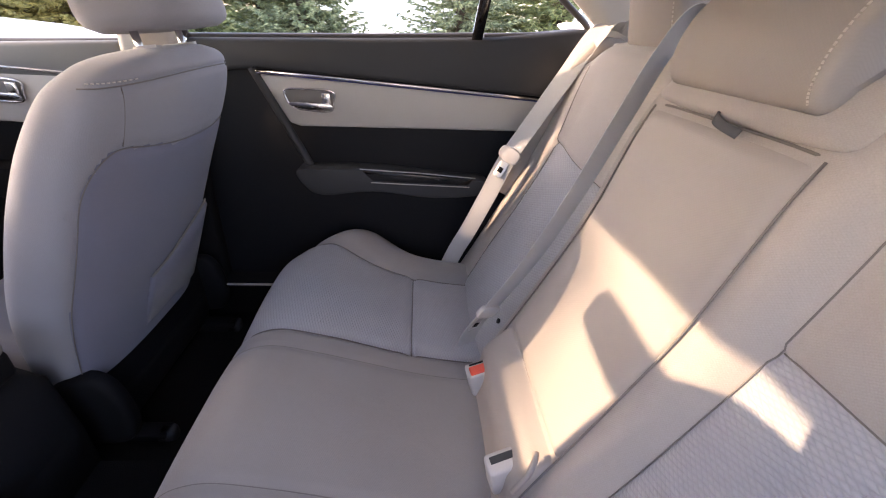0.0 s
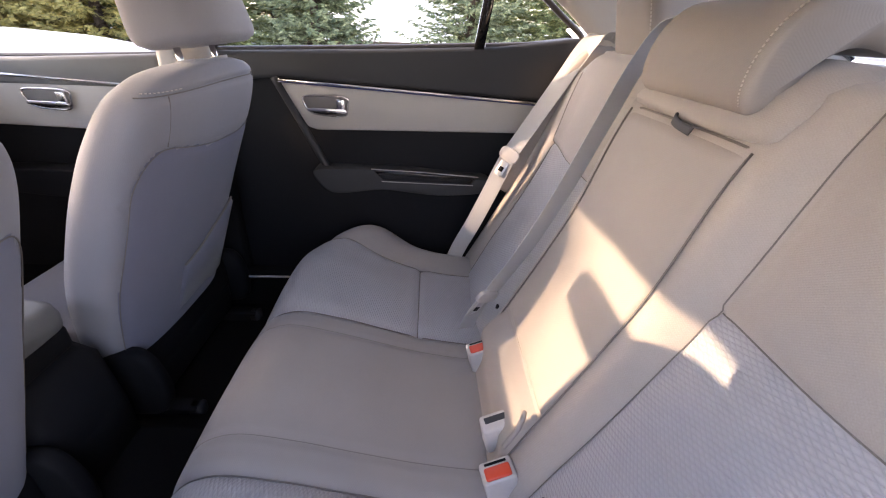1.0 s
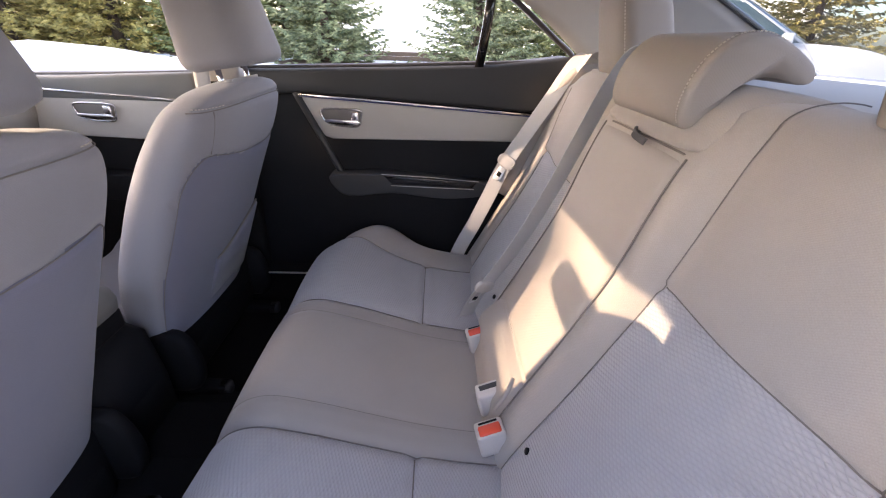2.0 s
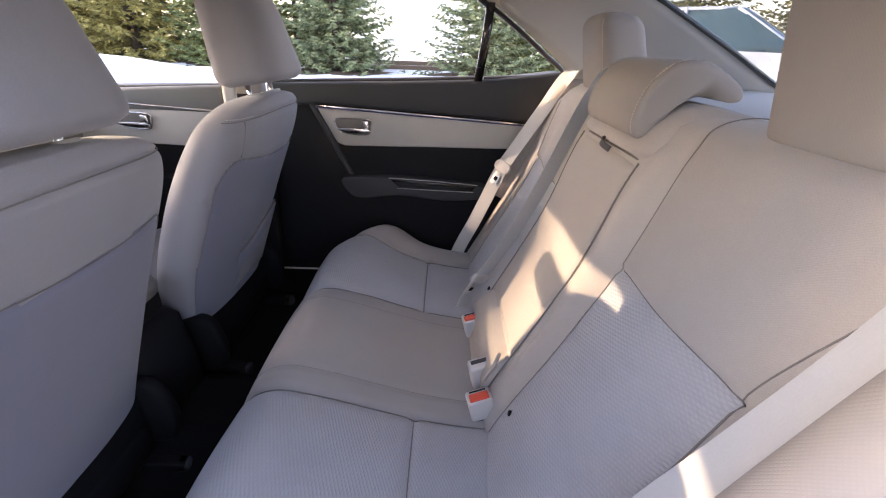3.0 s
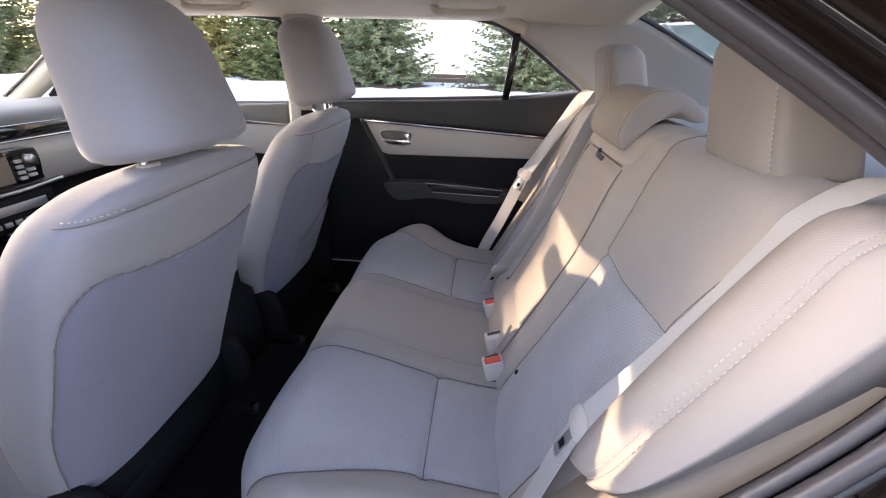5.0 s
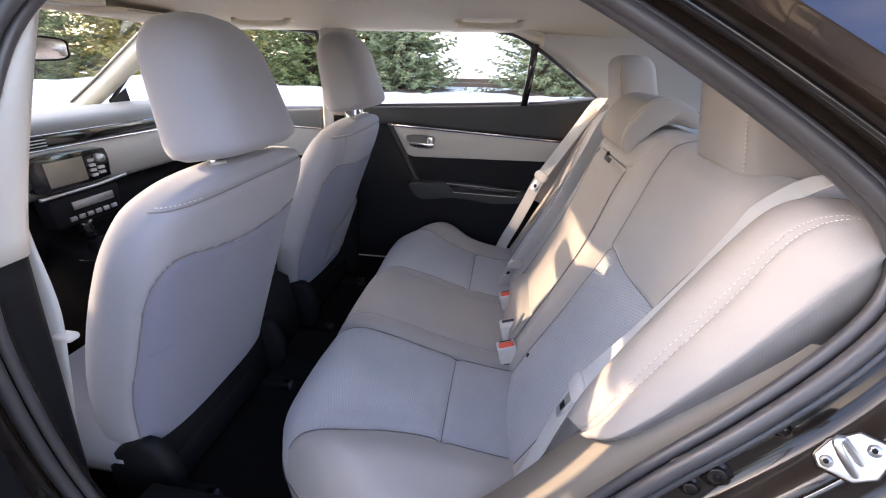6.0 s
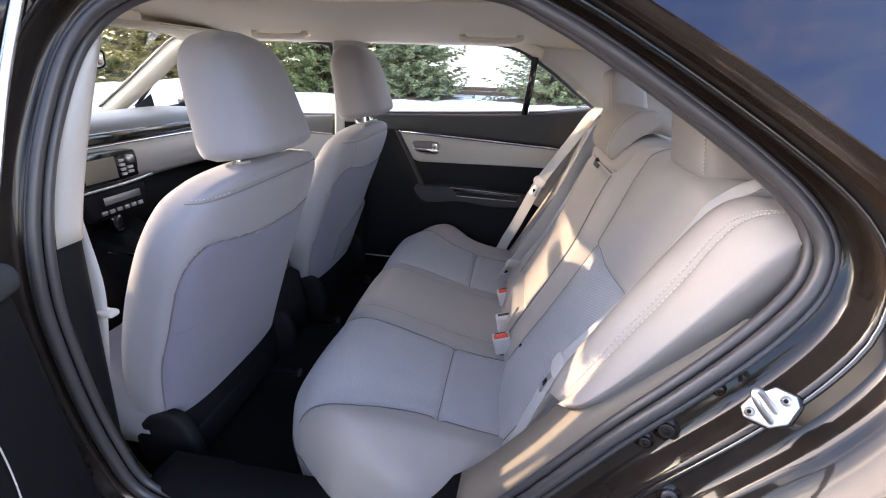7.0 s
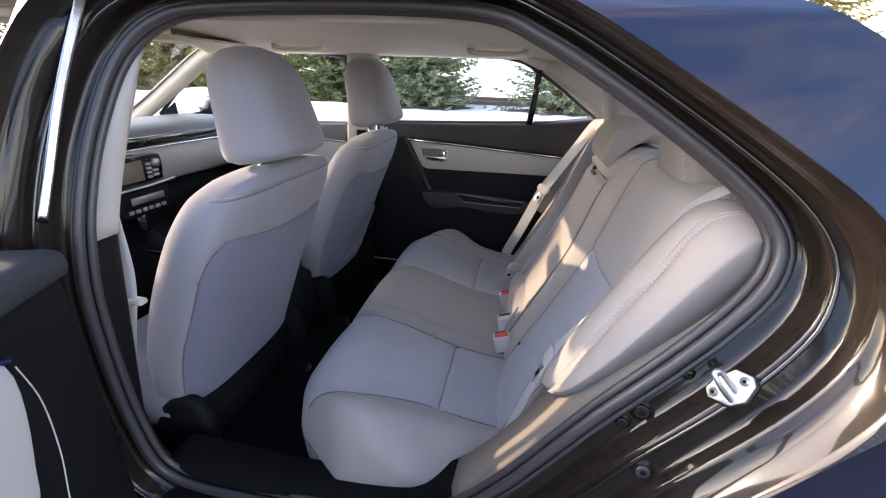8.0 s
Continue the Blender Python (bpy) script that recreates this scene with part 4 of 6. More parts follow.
def front_point(z, py, cy, up=0.002):
    """A point on the back of a front seat."""
    half, deep, xb = FS_HALF(z) * (1.0 if cy < 0 else 1 + 0.02 * bump_at(z - 0.66, 0.2)), FS_DEEP(z) * (1.0 if cy < 0 else 0.92), FS_BACK(z)
    y = min(1, abs(py) / half)
    x = (1 - y ** 4.0) ** (1 / 4.0)
    px = xb - deep / 2 + deep / 2 * x
    px += 0.0020 * noise.noise(Vector((py * 9, z * 9, cy))) + 0.0028 * noise.noise(Vector((py * 4, z * 4, cy + 5)))
    return (px + 0.006 * math.cos(min(1, abs(py) / 0.25) * math.pi / 2) - 0.003 + up, cy + slim(py, cy) * (1 + 0.010 * sstep(0.80, 0.95, y)), z)


def seam_round(a, cy, lift=0.0, up=0.0016):
    """A point of the shoulder seam at an angle round the seat's back, 0 being straight behind."""
    c, q = math.cos(a), math.sin(a)
    y = math.copysign(abs(q) ** 0.5, q)
    z = shoulder_seam(0.235 * y) + lift
    half, deep, xb = FS_HALF(z) * (1.0 if cy < 0 else 1 + 0.02 * bump_at(z - 0.66, 0.2)), FS_DEEP(z) * (1.0 if cy < 0 else 0.92), FS_BACK(z)
    py = half * y
    wear = 0.0020 * noise.noise(Vector((py * 9, z * 9, cy))) + 0.0028 * noise.noise(Vector((py * 4, z * 4, cy + 5)))
    return (xb - deep / 2 + deep / 2 * abs(c) ** 0.5 + wear + 0.006 * math.cos(min(1, abs(py) / 0.25) * math.pi / 2) - 0.003 + up * c, cy + slim(py, cy) + up * q, z)


def front_seat(cy, label, pocket):
    ob = thing("front_seat", label, "car seat", group="front seats")
    zs = np.concatenate([np.linspace(0.44, 1.02, 84), np.linspace(1.025, 1.062, 12)])
    panel, shell = split(loft([front_ring(z, cy) for z in zs]), lambda x, y, z: abs(y - cy) < slim(math.copysign(1.0, y - cy), cy) * math.copysign(1.0, y - cy) * panel_w(z) and z < panel_top(y - cy) and x > FS_BACK(z) - 0.075)
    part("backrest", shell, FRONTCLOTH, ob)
    part("back_panel", panel, PANELCLOTH, ob, "smooth cool grey back panel")
    arch = [(z, -panel_w(z)) for z in np.linspace(0.45, 0.80, 16)] + [(panel_top(PANEL * math.sin(a)), PANEL * math.sin(a)) for a in np.linspace(-math.pi / 2, math.pi / 2, 70)] + [(z, panel_w(z)) for z in np.linspace(0.775, 0.45, 16)]
    part("seam", tube([front_point(z, y, cy, 0.0022) for z, y in arch], 0.0010, 6), SEAM, ob)
    part("seam", tube([seam_round(q, cy) for q in np.linspace(-1.48, 1.48, 90)], 0.0011, 6), SEAM, ob)
    for s in (-1, 1) if pocket else ():
        part("seam", tube([front_point(z, s * 0.205, cy, 0.0024) for z in np.linspace(0.928, 1.016, 14)], 0.0009, 6), SEAM, ob)
    for s in (-1, 1):
        for j in range(10):
            q = s * (0.62 + 0.085 * j)
            part("stitch", tube([seam_round(q, cy, 0.006), seam_round(q + s * 0.05, cy, 0.006)], 0.0010, 5), THREAD, ob)
    if pocket:
        edge = [front_point(0.60 + 0.085 * sstep(-0.12, 0.21, y) , y, cy, 0.006) for y in np.linspace(-0.08, 0.21, 24)]
        part("map_pocket", loft([[(p[0] + 0.002, p[1], p[2]), (p[0] + 0.006, p[1], p[2] - 0.012), (front_point(0.46, p[1] - cy, cy, 0.003)[0], p[1], 0.46), (front_point(0.46, p[1] - cy, cy, -0.012)[0], p[1], 0.46), (p[0] - 0.012, p[1], p[2])] for p in edge]), PANELCLOTH, ob, "sagging cloth map pocket")
        part("pocket_hem", tube([(p[0] + 0.003, p[1], p[2] + 0.001) for p in edge], 0.003, 6), SEAM, ob)
    else:
        edge = [front_point(0.718, y, cy, 0.003) for y in np.linspace(-0.245, -0.200, 8)]
        part("pocket_hem", tube(edge + [front_point(z, -0.194 + 0.02 * (0.71 - z), cy, 0.003) for z in np.linspace(0.712, 0.46, 12)], 0.0010, 6), PANELCLOTH, ob)
    # seat cushion with side bolsters
    rings = []
    for x in np.linspace(-1.08, -0.70, 26):
        t = (x + 1.08) / 0.38
        f = math.sqrt(max(0.02, 1 - max(0.0, (0.16 - t) / 0.16) ** 2))
        ring = [(x, cy - 0.25, 0.36), (x, cy - 0.262, 0.42)]
        for y in np.linspace(-0.25, 0.25, 21):
            z = 0.515 - 0.05 * t + 0.035 * bump_at(abs(y) - 0.205, 0.05) - 0.035 * sstep(0.23, 0.255, abs(y))
            ring.append((x, cy + y, 0.36 + (z - 0.36) * f))
        ring += [(x, cy + 0.262, 0.42), (x, cy + 0.25, 0.36)]
        rings.append(ring)
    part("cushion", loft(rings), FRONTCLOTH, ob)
    # head restraint on two posts
    rings = []
    n = 26
    for i in range(n + 1):
        t = i / n
        z = (1.074 if cy < 0 else 1.088) + 0.245 * t
        top = math.sqrt(max(0.008, 1 - max(0.0, (t - 0.62) / 0.38) ** 2.6))
        bot = math.sqrt(max(0.0, 1 - max(0.0, (0.16 - t) / 0.16) ** 2.4))
        ry = (0.141 - 0.036 * t) * (0.22 + 0.78 * top) * (0.80 + 0.20 * bot)
        rx = (0.091 - 0.017 * t) * (0.22 + 0.78 * top) * (0.74 + 0.26 * bot)
        cx = -0.455 - 0.052 * t
        rings.append([(x, y, zz + 0.16 * (x - cx) * (1 - t)) for x, y, zz in super_ring(cx, cy, z, rx, ry, 3.3, 48)])
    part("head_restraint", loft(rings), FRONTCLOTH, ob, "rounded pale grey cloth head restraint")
    for y in (-0.072, 0.072):
        part("post", tube([(-0.462, cy + y, 1.02), (-0.474, cy + y, 1.10)], 0.0065, 10), CHROME, ob, "steel head restraint post")
        part("post_guide", tube([(-0.458, cy + y, 1.048), (-0.4605, cy + y, 1.064)], 0.017, 14), BUCKLE, ob, "pale plastic post guide")
    # frame, recliner covers and rails
    for s in (-1, 1):
        prof = spline([(-0.74, 0, 0.30), (-0.62, 0, 0.285), (-0.585, 0, 0.34), (-0.595, 0, 0.43), (-0.63, 0, 0.475), (-0.70, 0, 0.46), (-0.75, 0, 0.40)], 28, True)
        mid_p = np.mean(prof, axis=0)
        cover = loft([[mid_p + (p - mid_p) * k + np.array((0, cy + s * (0.222 + w), 0)) for p in prof] for w, k in ((0.0, 0.9), (0.006, 0.99), (0.026, 1.0), (0.034, 0.95), (0.038, 0.8), (0.039, 0.3))])
        part("recliner_cover", cover, BLACK, ob, "black plastic recliner cover")
        part("rail", block(-1.10, -0.56, cy + s * 0.20 - 0.02, cy + s * 0.20 + 0.02, 0.222, 0.262, 0.004), BLACK, ob)
        part("rail_foot", block(-0.59, -0.550, cy + s * 0.20 - 0.020, cy + s * 0.20 + 0.020, 0.222, 0.262, 0.010), UPPER, ob, "dusty rail end cap")
    part("pan", block(-1.05, -0.64, cy - 0.22, cy + 0.22, 0.27, 0.37, 0.02), BLACK, ob)
    part("rear_cover", block(-0.72, -0.645, cy - 0.235, cy + 0.235, 0.28, 0.46, 0.02), BLACK, ob, "black cover behind the cushion")
    return ob


front_seat(-0.347, "pale grey cloth driver seat with a smooth back", False)
front_seat(0.386, "pale grey cloth passenger seat with sagging map pocket", True)

# ---- far side: closed rear door ----
DY = 0.69
door = thing("door_right_rear", "closed car door with charcoal top, light grey insert and black lower panel", "door", kind="structure")
lower = [(-0.60, 0.36), (0.30, 0.36), (0.40, 0.60), (0.42, 0.985), (-0.60, 1.02)]
part("lower_panel", prism(lower, DY + 0.012, DY + 0.15, 0.006), DOORBLACK, door, "black grained door panel")
top_panel = [(-0.575, 0.985), (-0.40, 0.998), (0.0, 0.978), (0.45, 0.952), (0.50, 1.09), (0.43, 1.128), (0.34, 1.116), (0.20, 1.098), (-0.1, 1.082), (-0.575, 1.062)]
part("door_top", prism(top_panel, DY - 0.010, DY + 0.11, 0.012, segments=3), UPPER, door, "charcoal padded door top")
part("chrome_line", tube([(x, DY - 0.012, z) for x, z in ((-0.412, 0.994), (-0.2, 0.983), (0.05, 0.969), (0.40, 0.949))], 0.004, 8), CHROME, door, "thin bright metal line")
part("blue_line", tube([(x, DY - 0.011, z - 0.005) for x, z in ((-0.412, 0.994), (-0.2, 0.983), (0.05, 0.969), (0.40, 0.949))], 0.002, 8), BLUETRIM, door)
part("grey_insert", prism([(-0.412, 0.986), (-0.345, 0.865), (-0.318, 0.856), (0.34, 0.864), (0.40, 0.945), (0.05, 0.964), (-0.2, 0.978)], DY - 0.004, DY + 0.06, 0.006), GREYP, door, "light grey moulded insert")
# front edge moulding that frames the insert and runs down to the armrest
part("edge_moulding", tube(spline([(-0.425, DY - 0.002, 1.0), (-0.36, DY - 0.004, 0.87), (-0.30, DY - 0.010, 0.75), (-0.275, DY - 0.014, 0.70)], 20), 0.011, 10), UPPER, door)
# inner handle in a shallow cup
cup = part("door_handle", prism(spline_2d([(-0.345, 0.950), (-0.30, 0.954), (-0.225, 0.950), (-0.222, 0.925), (-0.232, 0.900), (-0.29, 0.900), (-0.330, 0.908), (-0.346, 0.93)], 30), DY - 0.006, DY - 0.002, 0.001), RECESS, door, "satin chrome handle in a grey recess")
part("bezel", tube([(x, DY - 0.007, z) for x, z in spline_2d([(-0.345, 0.950), (-0.30, 0.954), (-0.225, 0.950), (-0.222, 0.925), (-0.232, 0.900), (-0.29, 0.900), (-0.330, 0.908), (-0.346, 0.93)], 40)], 0.003, 8, True), CHROME, cup)
part("shadow_gap", prism(spline_2d([(-0.325, 0.914), (-0.25, 0.914), (-0.25, 0.904), (-0.30, 0.903), (-0.322, 0.907)], 20), DY - 0.0085, DY - 0.0045, 0.0005), BLACK, cup)
part("lever", prism(spline_2d([(-0.33, 0.922), (-0.26, 0.921), (-0.228, 0.918), (-0.230, 0.908), (-0.30, 0.910), (-0.33, 0.913)], 24), DY - 0.022, DY - 0.012, 0.003), CHROME, cup, "chrome pull lever")
part("lock_tab", block(-0.252, -0.228, DY - 0.018, DY - 0.006, 0.912, 0.947, 0.003), CHROME, cup, "chrome lock tab")
# armrest with pocket
part("armrest", prism(spline_2d([(-0.33, 0.745), (-0.27, 0.752), (-0.10, 0.752), (0.10, 0.735), (0.20, 0.728), (0.20, 0.690), (0.05, 0.675), (-0.12, 0.690), (-0.26, 0.675), (-0.31, 0.70)], 40), DY - 0.055, DY + 0.02, 0.012, segments=3), UPPER, door, "charcoal armrest")
part("pull_cup", prism([(-0.150, 0.752), (0.165, 0.736), (0.150, 0.716), (-0.120, 0.722)], DY - 0.058, DY - 0.040, 0.003), GLOSSBLACK, door)
part("cup_rim", tube([(x, DY - 0.059, z) for x, z in ((-0.155, 0.757), (0.0, 0.751), (0.17, 0.740))], 0.0016, 6), GREYP, door, "pale edge of the pull cup")
part("cup_rim", tube([(x, DY - 0.059, z) for x, z in ((-0.125, 0.719), (0.0, 0.716), (0.155, 0.713))], 0.0013, 6), GREYP, door, "pale lower edge of the pull cup")
part("sill_plate", prism([(-0.66, 0.360), (0.10, 0.360), (0.14, 0.372), (-0.66, 0.372)], DY - 0.06, DY + 0.10, 0.003), BLACK, door)
part("sill_edge", tube([(x, DY - 0.062, 0.372) for x in (-0.64, -0.3, 0.1)], 0.0035, 6), GREYP, door)
part("door_shell", prism([(-0.62, 0.30), (0.32, 0.30), (0.48, 0.62), (0.52, 1.08), (-0.62, 1.055)], DY + 0.151, DY + 0.18, 0.01), PAINT, door)

# front passenger door, seen past the seats
fdoor = thing("door_right_front", "closed front car door with charcoal top and light grey insert", "door", kind="structure")
part("lower_panel", prism([(-1.90, 0.34), (-0.73, 0.34), (-0.73, 1.0), (-1.90, 0.98)], DY + 0.012, DY + 0.15, 0.006), BLACK, fdoor)
# Paler than the rear door's top: the low sun's sheen is put into its colour.
part("door_top", prism([(-1.90, 0.955), (-0.735, 0.955), (-0.735, 1.048), (-1.1, 1.028), (-1.90, 1.0)], DY - 0.006, DY + 0.11, 0.012, segments=3), DASHTOP, fdoor, "charcoal padded door top, paler for the sun's sheen")
part("chrome_line", tube([(x, DY - 0.010, z) for x, z in ((-1.62, 0.99), (-1.2, 0.985), (-0.74, 0.962))], 0.004, 8), CHROME, fdoor)
part("grey_insert", prism([(-1.5, 0.985), (-1.45, 0.85), (-0.74, 0.83), (-0.735, 0.955), (-1.2, 0.980)], DY - 0.002, DY + 0.06, 0.006), GREYP, fdoor, "light grey moulded insert")
handle2 = copy_thing(cup, pose(-0.78, -0.004, -0.005))
handle2.parent = fdoor
part("armrest", prism(spline_2d([(-1.35, 0.72), (-0.9, 0.73), (-0.76, 0.72), (-0.76, 0.66), (-1.0, 0.64), (-1.3, 0.67)], 30), DY - 0.065, DY + 0.02, 0.012, segments=3), BLACK, fdoor)
part("door_shell", prism([(-1.92, 0.30), (-0.70, 0.30), (-0.70, 1.045), (-1.92, 1.0)], DY + 0.151, DY + 0.18, 0.01), PAINT, fdoor)
right_fender = part("fender_right", prism([(-2.80, 0.30), (-1.93, 0.30), (-1.93, 0.97), (-2.3, 0.92), (-2.80, 0.75)], DY + 0.05, DY + 0.17, 0.02), PAINT)
tagged(right_fender, "black painted front wing", "fender", kind="structure")
right_quarter = part("quarter_right", prism([(0.40, 0.30), (1.50, 0.40), (1.56, 1.03), (1.05, 1.09), (0.52, 1.10), (0.50, 0.62)], DY + 0.0, DY + 0.17, 0.02), PAINT)
tagged(right_quarter, "black painted rear quarter panel", "quarter panel", kind="structure")

# B pillar, right
def pill_r(z):
    return curve1([(0.36, -0.66), (1.0, -0.662), (1.2, -0.645), (1.38, -0.60)])(z)


rings = [[(pill_r(z) - 0.062 + 0.01 * sstep(1.2, 1.36, z) * -1, ty, z), (pill_r(z) - 0.050, ty - 0.030, z), (pill_r(z) + 0.040, ty - 0.032, z), (pill_r(z) + 0.058 + 0.03 * sstep(1.25, 1.38, z), ty - 0.006, z), (pill_r(z) + 0.058, ty + 0.05, z), (pill_r(z) - 0.062, ty + 0.05, z)] for z in np.linspace(0.99, 1.385, 16) for ty in (0.70 - 0.28 * max(0, z - 1.05),)]
bp = thing("b_pillar_right", "beige trimmed door pillar with a belt anchor", "pillar", kind="structure")
part("upper_trim", loft(rings), BEIGEP, bp)
part("lower_trim", prism([(-0.725, 0.36), (-0.60, 0.36), (-0.605, 0.985), (-0.722, 0.985)], DY - 0.02, DY + 0.06, 0.01), BLACK, bp)
part("belt_slot", block(-0.70, -0.62, 0.664, 0.674, 0.985, 1.025, 0.004), BLACK, bp)
part("belt_webbing", ribbon(spline([(-0.665, 0.635, 1.33), (-0.68, 0.640, 1.1), (-0.69, 0.645, 0.9), (-0.70, 0.65, 0.5)], 20), 0.047, (1, 0, 0)), WEBBING, bp)

# window frames and panes on the right
def rail_y(z):
    return 0.70 - 0.30 * max(0.0, z - 1.06)


def frame_bar(name, pts, r, mat, parent, n=24):
    return part(name, tube([(x, rail_y(z) + 0.012, z) for x, _, z in spline([(a, 0, b) for a, b in pts], n)], r, 8), mat, parent)


win = thing("window_right_rear", "clear rear door window in a black seal", "window", kind="structure")
frame_bar("window_seal", [(-0.585, 1.065), (-0.56, 1.25), (-0.545, 1.345), (-0.50, 1.368), (-0.25, 1.374), (-0.02, 1.364), (0.10, 1.345), (0.165, 1.308)], 0.010, RUBBER, win, 40)
frame_bar("belt_seal", [(-0.58, 1.064), (-0.1, 1.085), (0.16, 1.099)], 0.008, RUBBER, win)
part("divider", ribbon([(0.150, rail_y(1.09), 1.09), (0.163, rail_y(1.2), 1.2), (0.170, rail_y(1.318), 1.318)], 0.026, (1, 0, 0), 0.018), GLOSSBLACK, win, "black division bar")
def lean_pane(name, pts, mat, parent, off=0.02):
    bm = bmesh.new()
    lo = [bm.verts.new((x, rail_y(z) + off, z)) for x, z in pts]
    bm.faces.new(lo)
    ob = part(name, bm, mat, parent, smooth=False)
    ob.visible_shadow = False
    return ob


lean_pane("pane", [(-0.58, 1.06), (0.15, 1.095), (0.165, 1.31), (0.10, 1.345), (-0.02, 1.364), (-0.25, 1.374), (-0.50, 1.368), (-0.545, 1.345)], GLASS, win)
qwin = thing("window_right_quarter", "small triangular quarter window in a black seal", "window", kind="structure")
frame_bar("window_seal", [(0.17, 1.308), (0.26, 1.252), (0.36, 1.182), (0.435, 1.128), (0.40, 1.116), (0.30, 1.106), (0.17, 1.098)], 0.008, RUBBER, qwin, 40)
lean_pane("pane", [(0.17, 1.098), (0.43, 1.124), (0.26, 1.250), (0.17, 1.308)], GLASS, qwin)
fwin = thing("window_right_front", "clear front door window in a black seal", "window", kind="structure")
frame_bar("window_seal", [(-0.705, 1.045), (-0.70, 1.2), (-0.695, 1.325), (-0.73, 1.350), (-0.95, 1.362), (-1.25, 1.350), (-1.45, 1.290), (-1.65, 1.165), (-1.82, 1.04)], 0.009, RUBBER, fwin, 40)
frame_bar("belt_seal", [(-0.70, 1.048), (-1.1, 1.030), (-1.85, 1.008)], 0.007, RUBBER, fwin)
lean_pane("pane", [(-0.705, 1.045), (-0.695, 1.325), (-0.73, 1.350), (-0.95, 1.362), (-1.25, 1.350), (-1.45, 1.290), (-1.65, 1.165), (-1.84, 1.01)], GLASS, fwin)

# roof rail trim above the right windows, down the C pillar
def rail_trim(s):
    top = [(-1.42, 1.352), (-1.15, 1.374), (-0.8, 1.382), (-0.5, 1.386), (-0.25, 1.390), (0.0, 1.380), (0.12, 1.348), (0.20, 1.312)]
    rings = []
    for x, _, z in spline([(a, 0, b) for a, b in top], 40):
        y = s * (rail_y(z) + 0.012 - (0.095 if s < 0 else 0.0))
        rings.append([(x, y, z - 0.008), (x, y - s * 0.010, z - 0.010), (x, y - s * 0.035, z + 0.006), (x, y - s * 0.06, z + 0.022), (x, y - s * 0.05, z + 0.035), (x, y + (s * 0.03 if s > 0 else 0.0), z + 0.035)])
    return loft(rings)


tagged(part("roof_rail_right", rail_trim(1), HEADLINER), "beige roof rail trim over the windows", "trim", kind="structure")
tagged(part("roof_rail_left", rail_trim(-1), HEADLINER), "beige roof rail trim over the open door", "trim", kind="structure")


def c_pillar(s, name, label):
    """Trim from the quarter window back to the rear window."""
    front = spline([(0.0, 0.620, 1.372), (0.10, 0.618, 1.345), (0.20, 0.622, 1.298), (0.30, 0.634, 1.235), (0.38, 0.640, 1.178), (0.445, 0.640, 1.125), (0.48, 0.62, 1.08)], 24)
    if s < 0:  # on the open side it starts behind the weatherstrip
        front = spline([(x, y_skin(z) - 0.175, z) for x, z in ((0.0, 1.378), (0.10, 1.362), (0.20, 1.318), (0.30, 1.258), (0.39, 1.198), (0.465, 1.135), (0.50, 1.08))], 24)
    rear = spline([(0.50, 0.49, 1.372), (0.56, 0.490, 1.345), (0.64, 0.492, 1.315), (0.75, 0.495, 1.262), (0.85, 0.50, 1.212), (0.97, 0.505, 1.150), (1.05, 0.505, 1.10)], 24)
    rings = []
    for a, b in zip(front, rear):
        row = []
        for t in np.linspace(0, 1, 10):
            p = a * (1 - t) + b * t
            row.append((p[0], s * (p[1] + 0.025 * math.sin(math.pi * t)), p[2]))
        row += [(p[0], p[1] + s * 0.03, p[2] + 0.006) for p in row[::-1]]
        rings.append(row)
    tagged(part(name, loft(rings), GREYP), label, "trim", kind="structure")


c_pillar(1, "c_pillar_right", "pale grey moulded rear pillar trim")
c_pillar(-1, "c_pillar_left", "pale grey moulded rear pillar trim by the open door")
tagged(part("parcel_shelf", prism([(0.47, -0.66), (0.47, 0.66), (1.06, 0.60), (1.06, -0.60)], 1.075, 1.10, 0.006, "xy"), GREYP), "pale grey rear parcel shelf", "shelf", kind="structure")
rear_window = thing("window_rear", "clear sloping rear window with a black edge", "window", kind="structure")
bm = bmesh.new()
bm.faces.new([bm.verts.new(v) for v in ((0.50, -0.50, 1.385), (0.50, 0.50, 1.385), (1.06, 0.52, 1.105), (1.06, -0.52, 1.105))])
part("pane", bm, REARGLASS, rear_window, smooth=False).visible_shadow = False
for s in (-1, 1):
    part("edge_band", tube([(0.49, s * 0.49, 1.382), (0.64, s * 0.493, 1.318), (0.85, s * 0.50, 1.214), (1.05, s * 0.507, 1.106)], 0.007, 6), GLOSSBLACK, rear_window)

# grab handles and visors on the headliner
def grab(x, s, label):
    ob = thing("grab_handle", label, "grab handle", group="grab handles")
    y = s * 0.47
    up = 0.016
    path = spline([(x - 0.105, y, 1.366 + up), (x - 0.104, y - s * 0.022, 1.353 + up), (x - 0.085, y - s * 0.034, 1.347 + up), (x, y - s * 0.036, 1.345 + up), (x + 0.085, y - s * 0.034, 1.347 + up), (x + 0.104, y - s * 0.022, 1.353 + up), (x + 0.105, y, 1.366 + up)], 36)
    part("grip", tube(path, 0.0095, 10), HEADLINER, ob)
    for q in (-0.105, 0.105):
        part("mount", block(x + q - 0.013, x + q + 0.013, min(y - s * 0.02, y + s * 0.012), max(y - s * 0.02, y + s * 0.012), 1.350 + up, 1.390 + up, 0.004), HEADLINER, ob)


grab(0.00, 1, "folded beige grab handle over the rear window")
grab(-0.83, 1, "folded beige grab handle over the front window")

# ---- cabin front ----
dash = thing("dashboard", "dashboard with charcoal top, pale grey band and piano black centre stack", "dashboard", (-0.06, 0.012, 0.022))
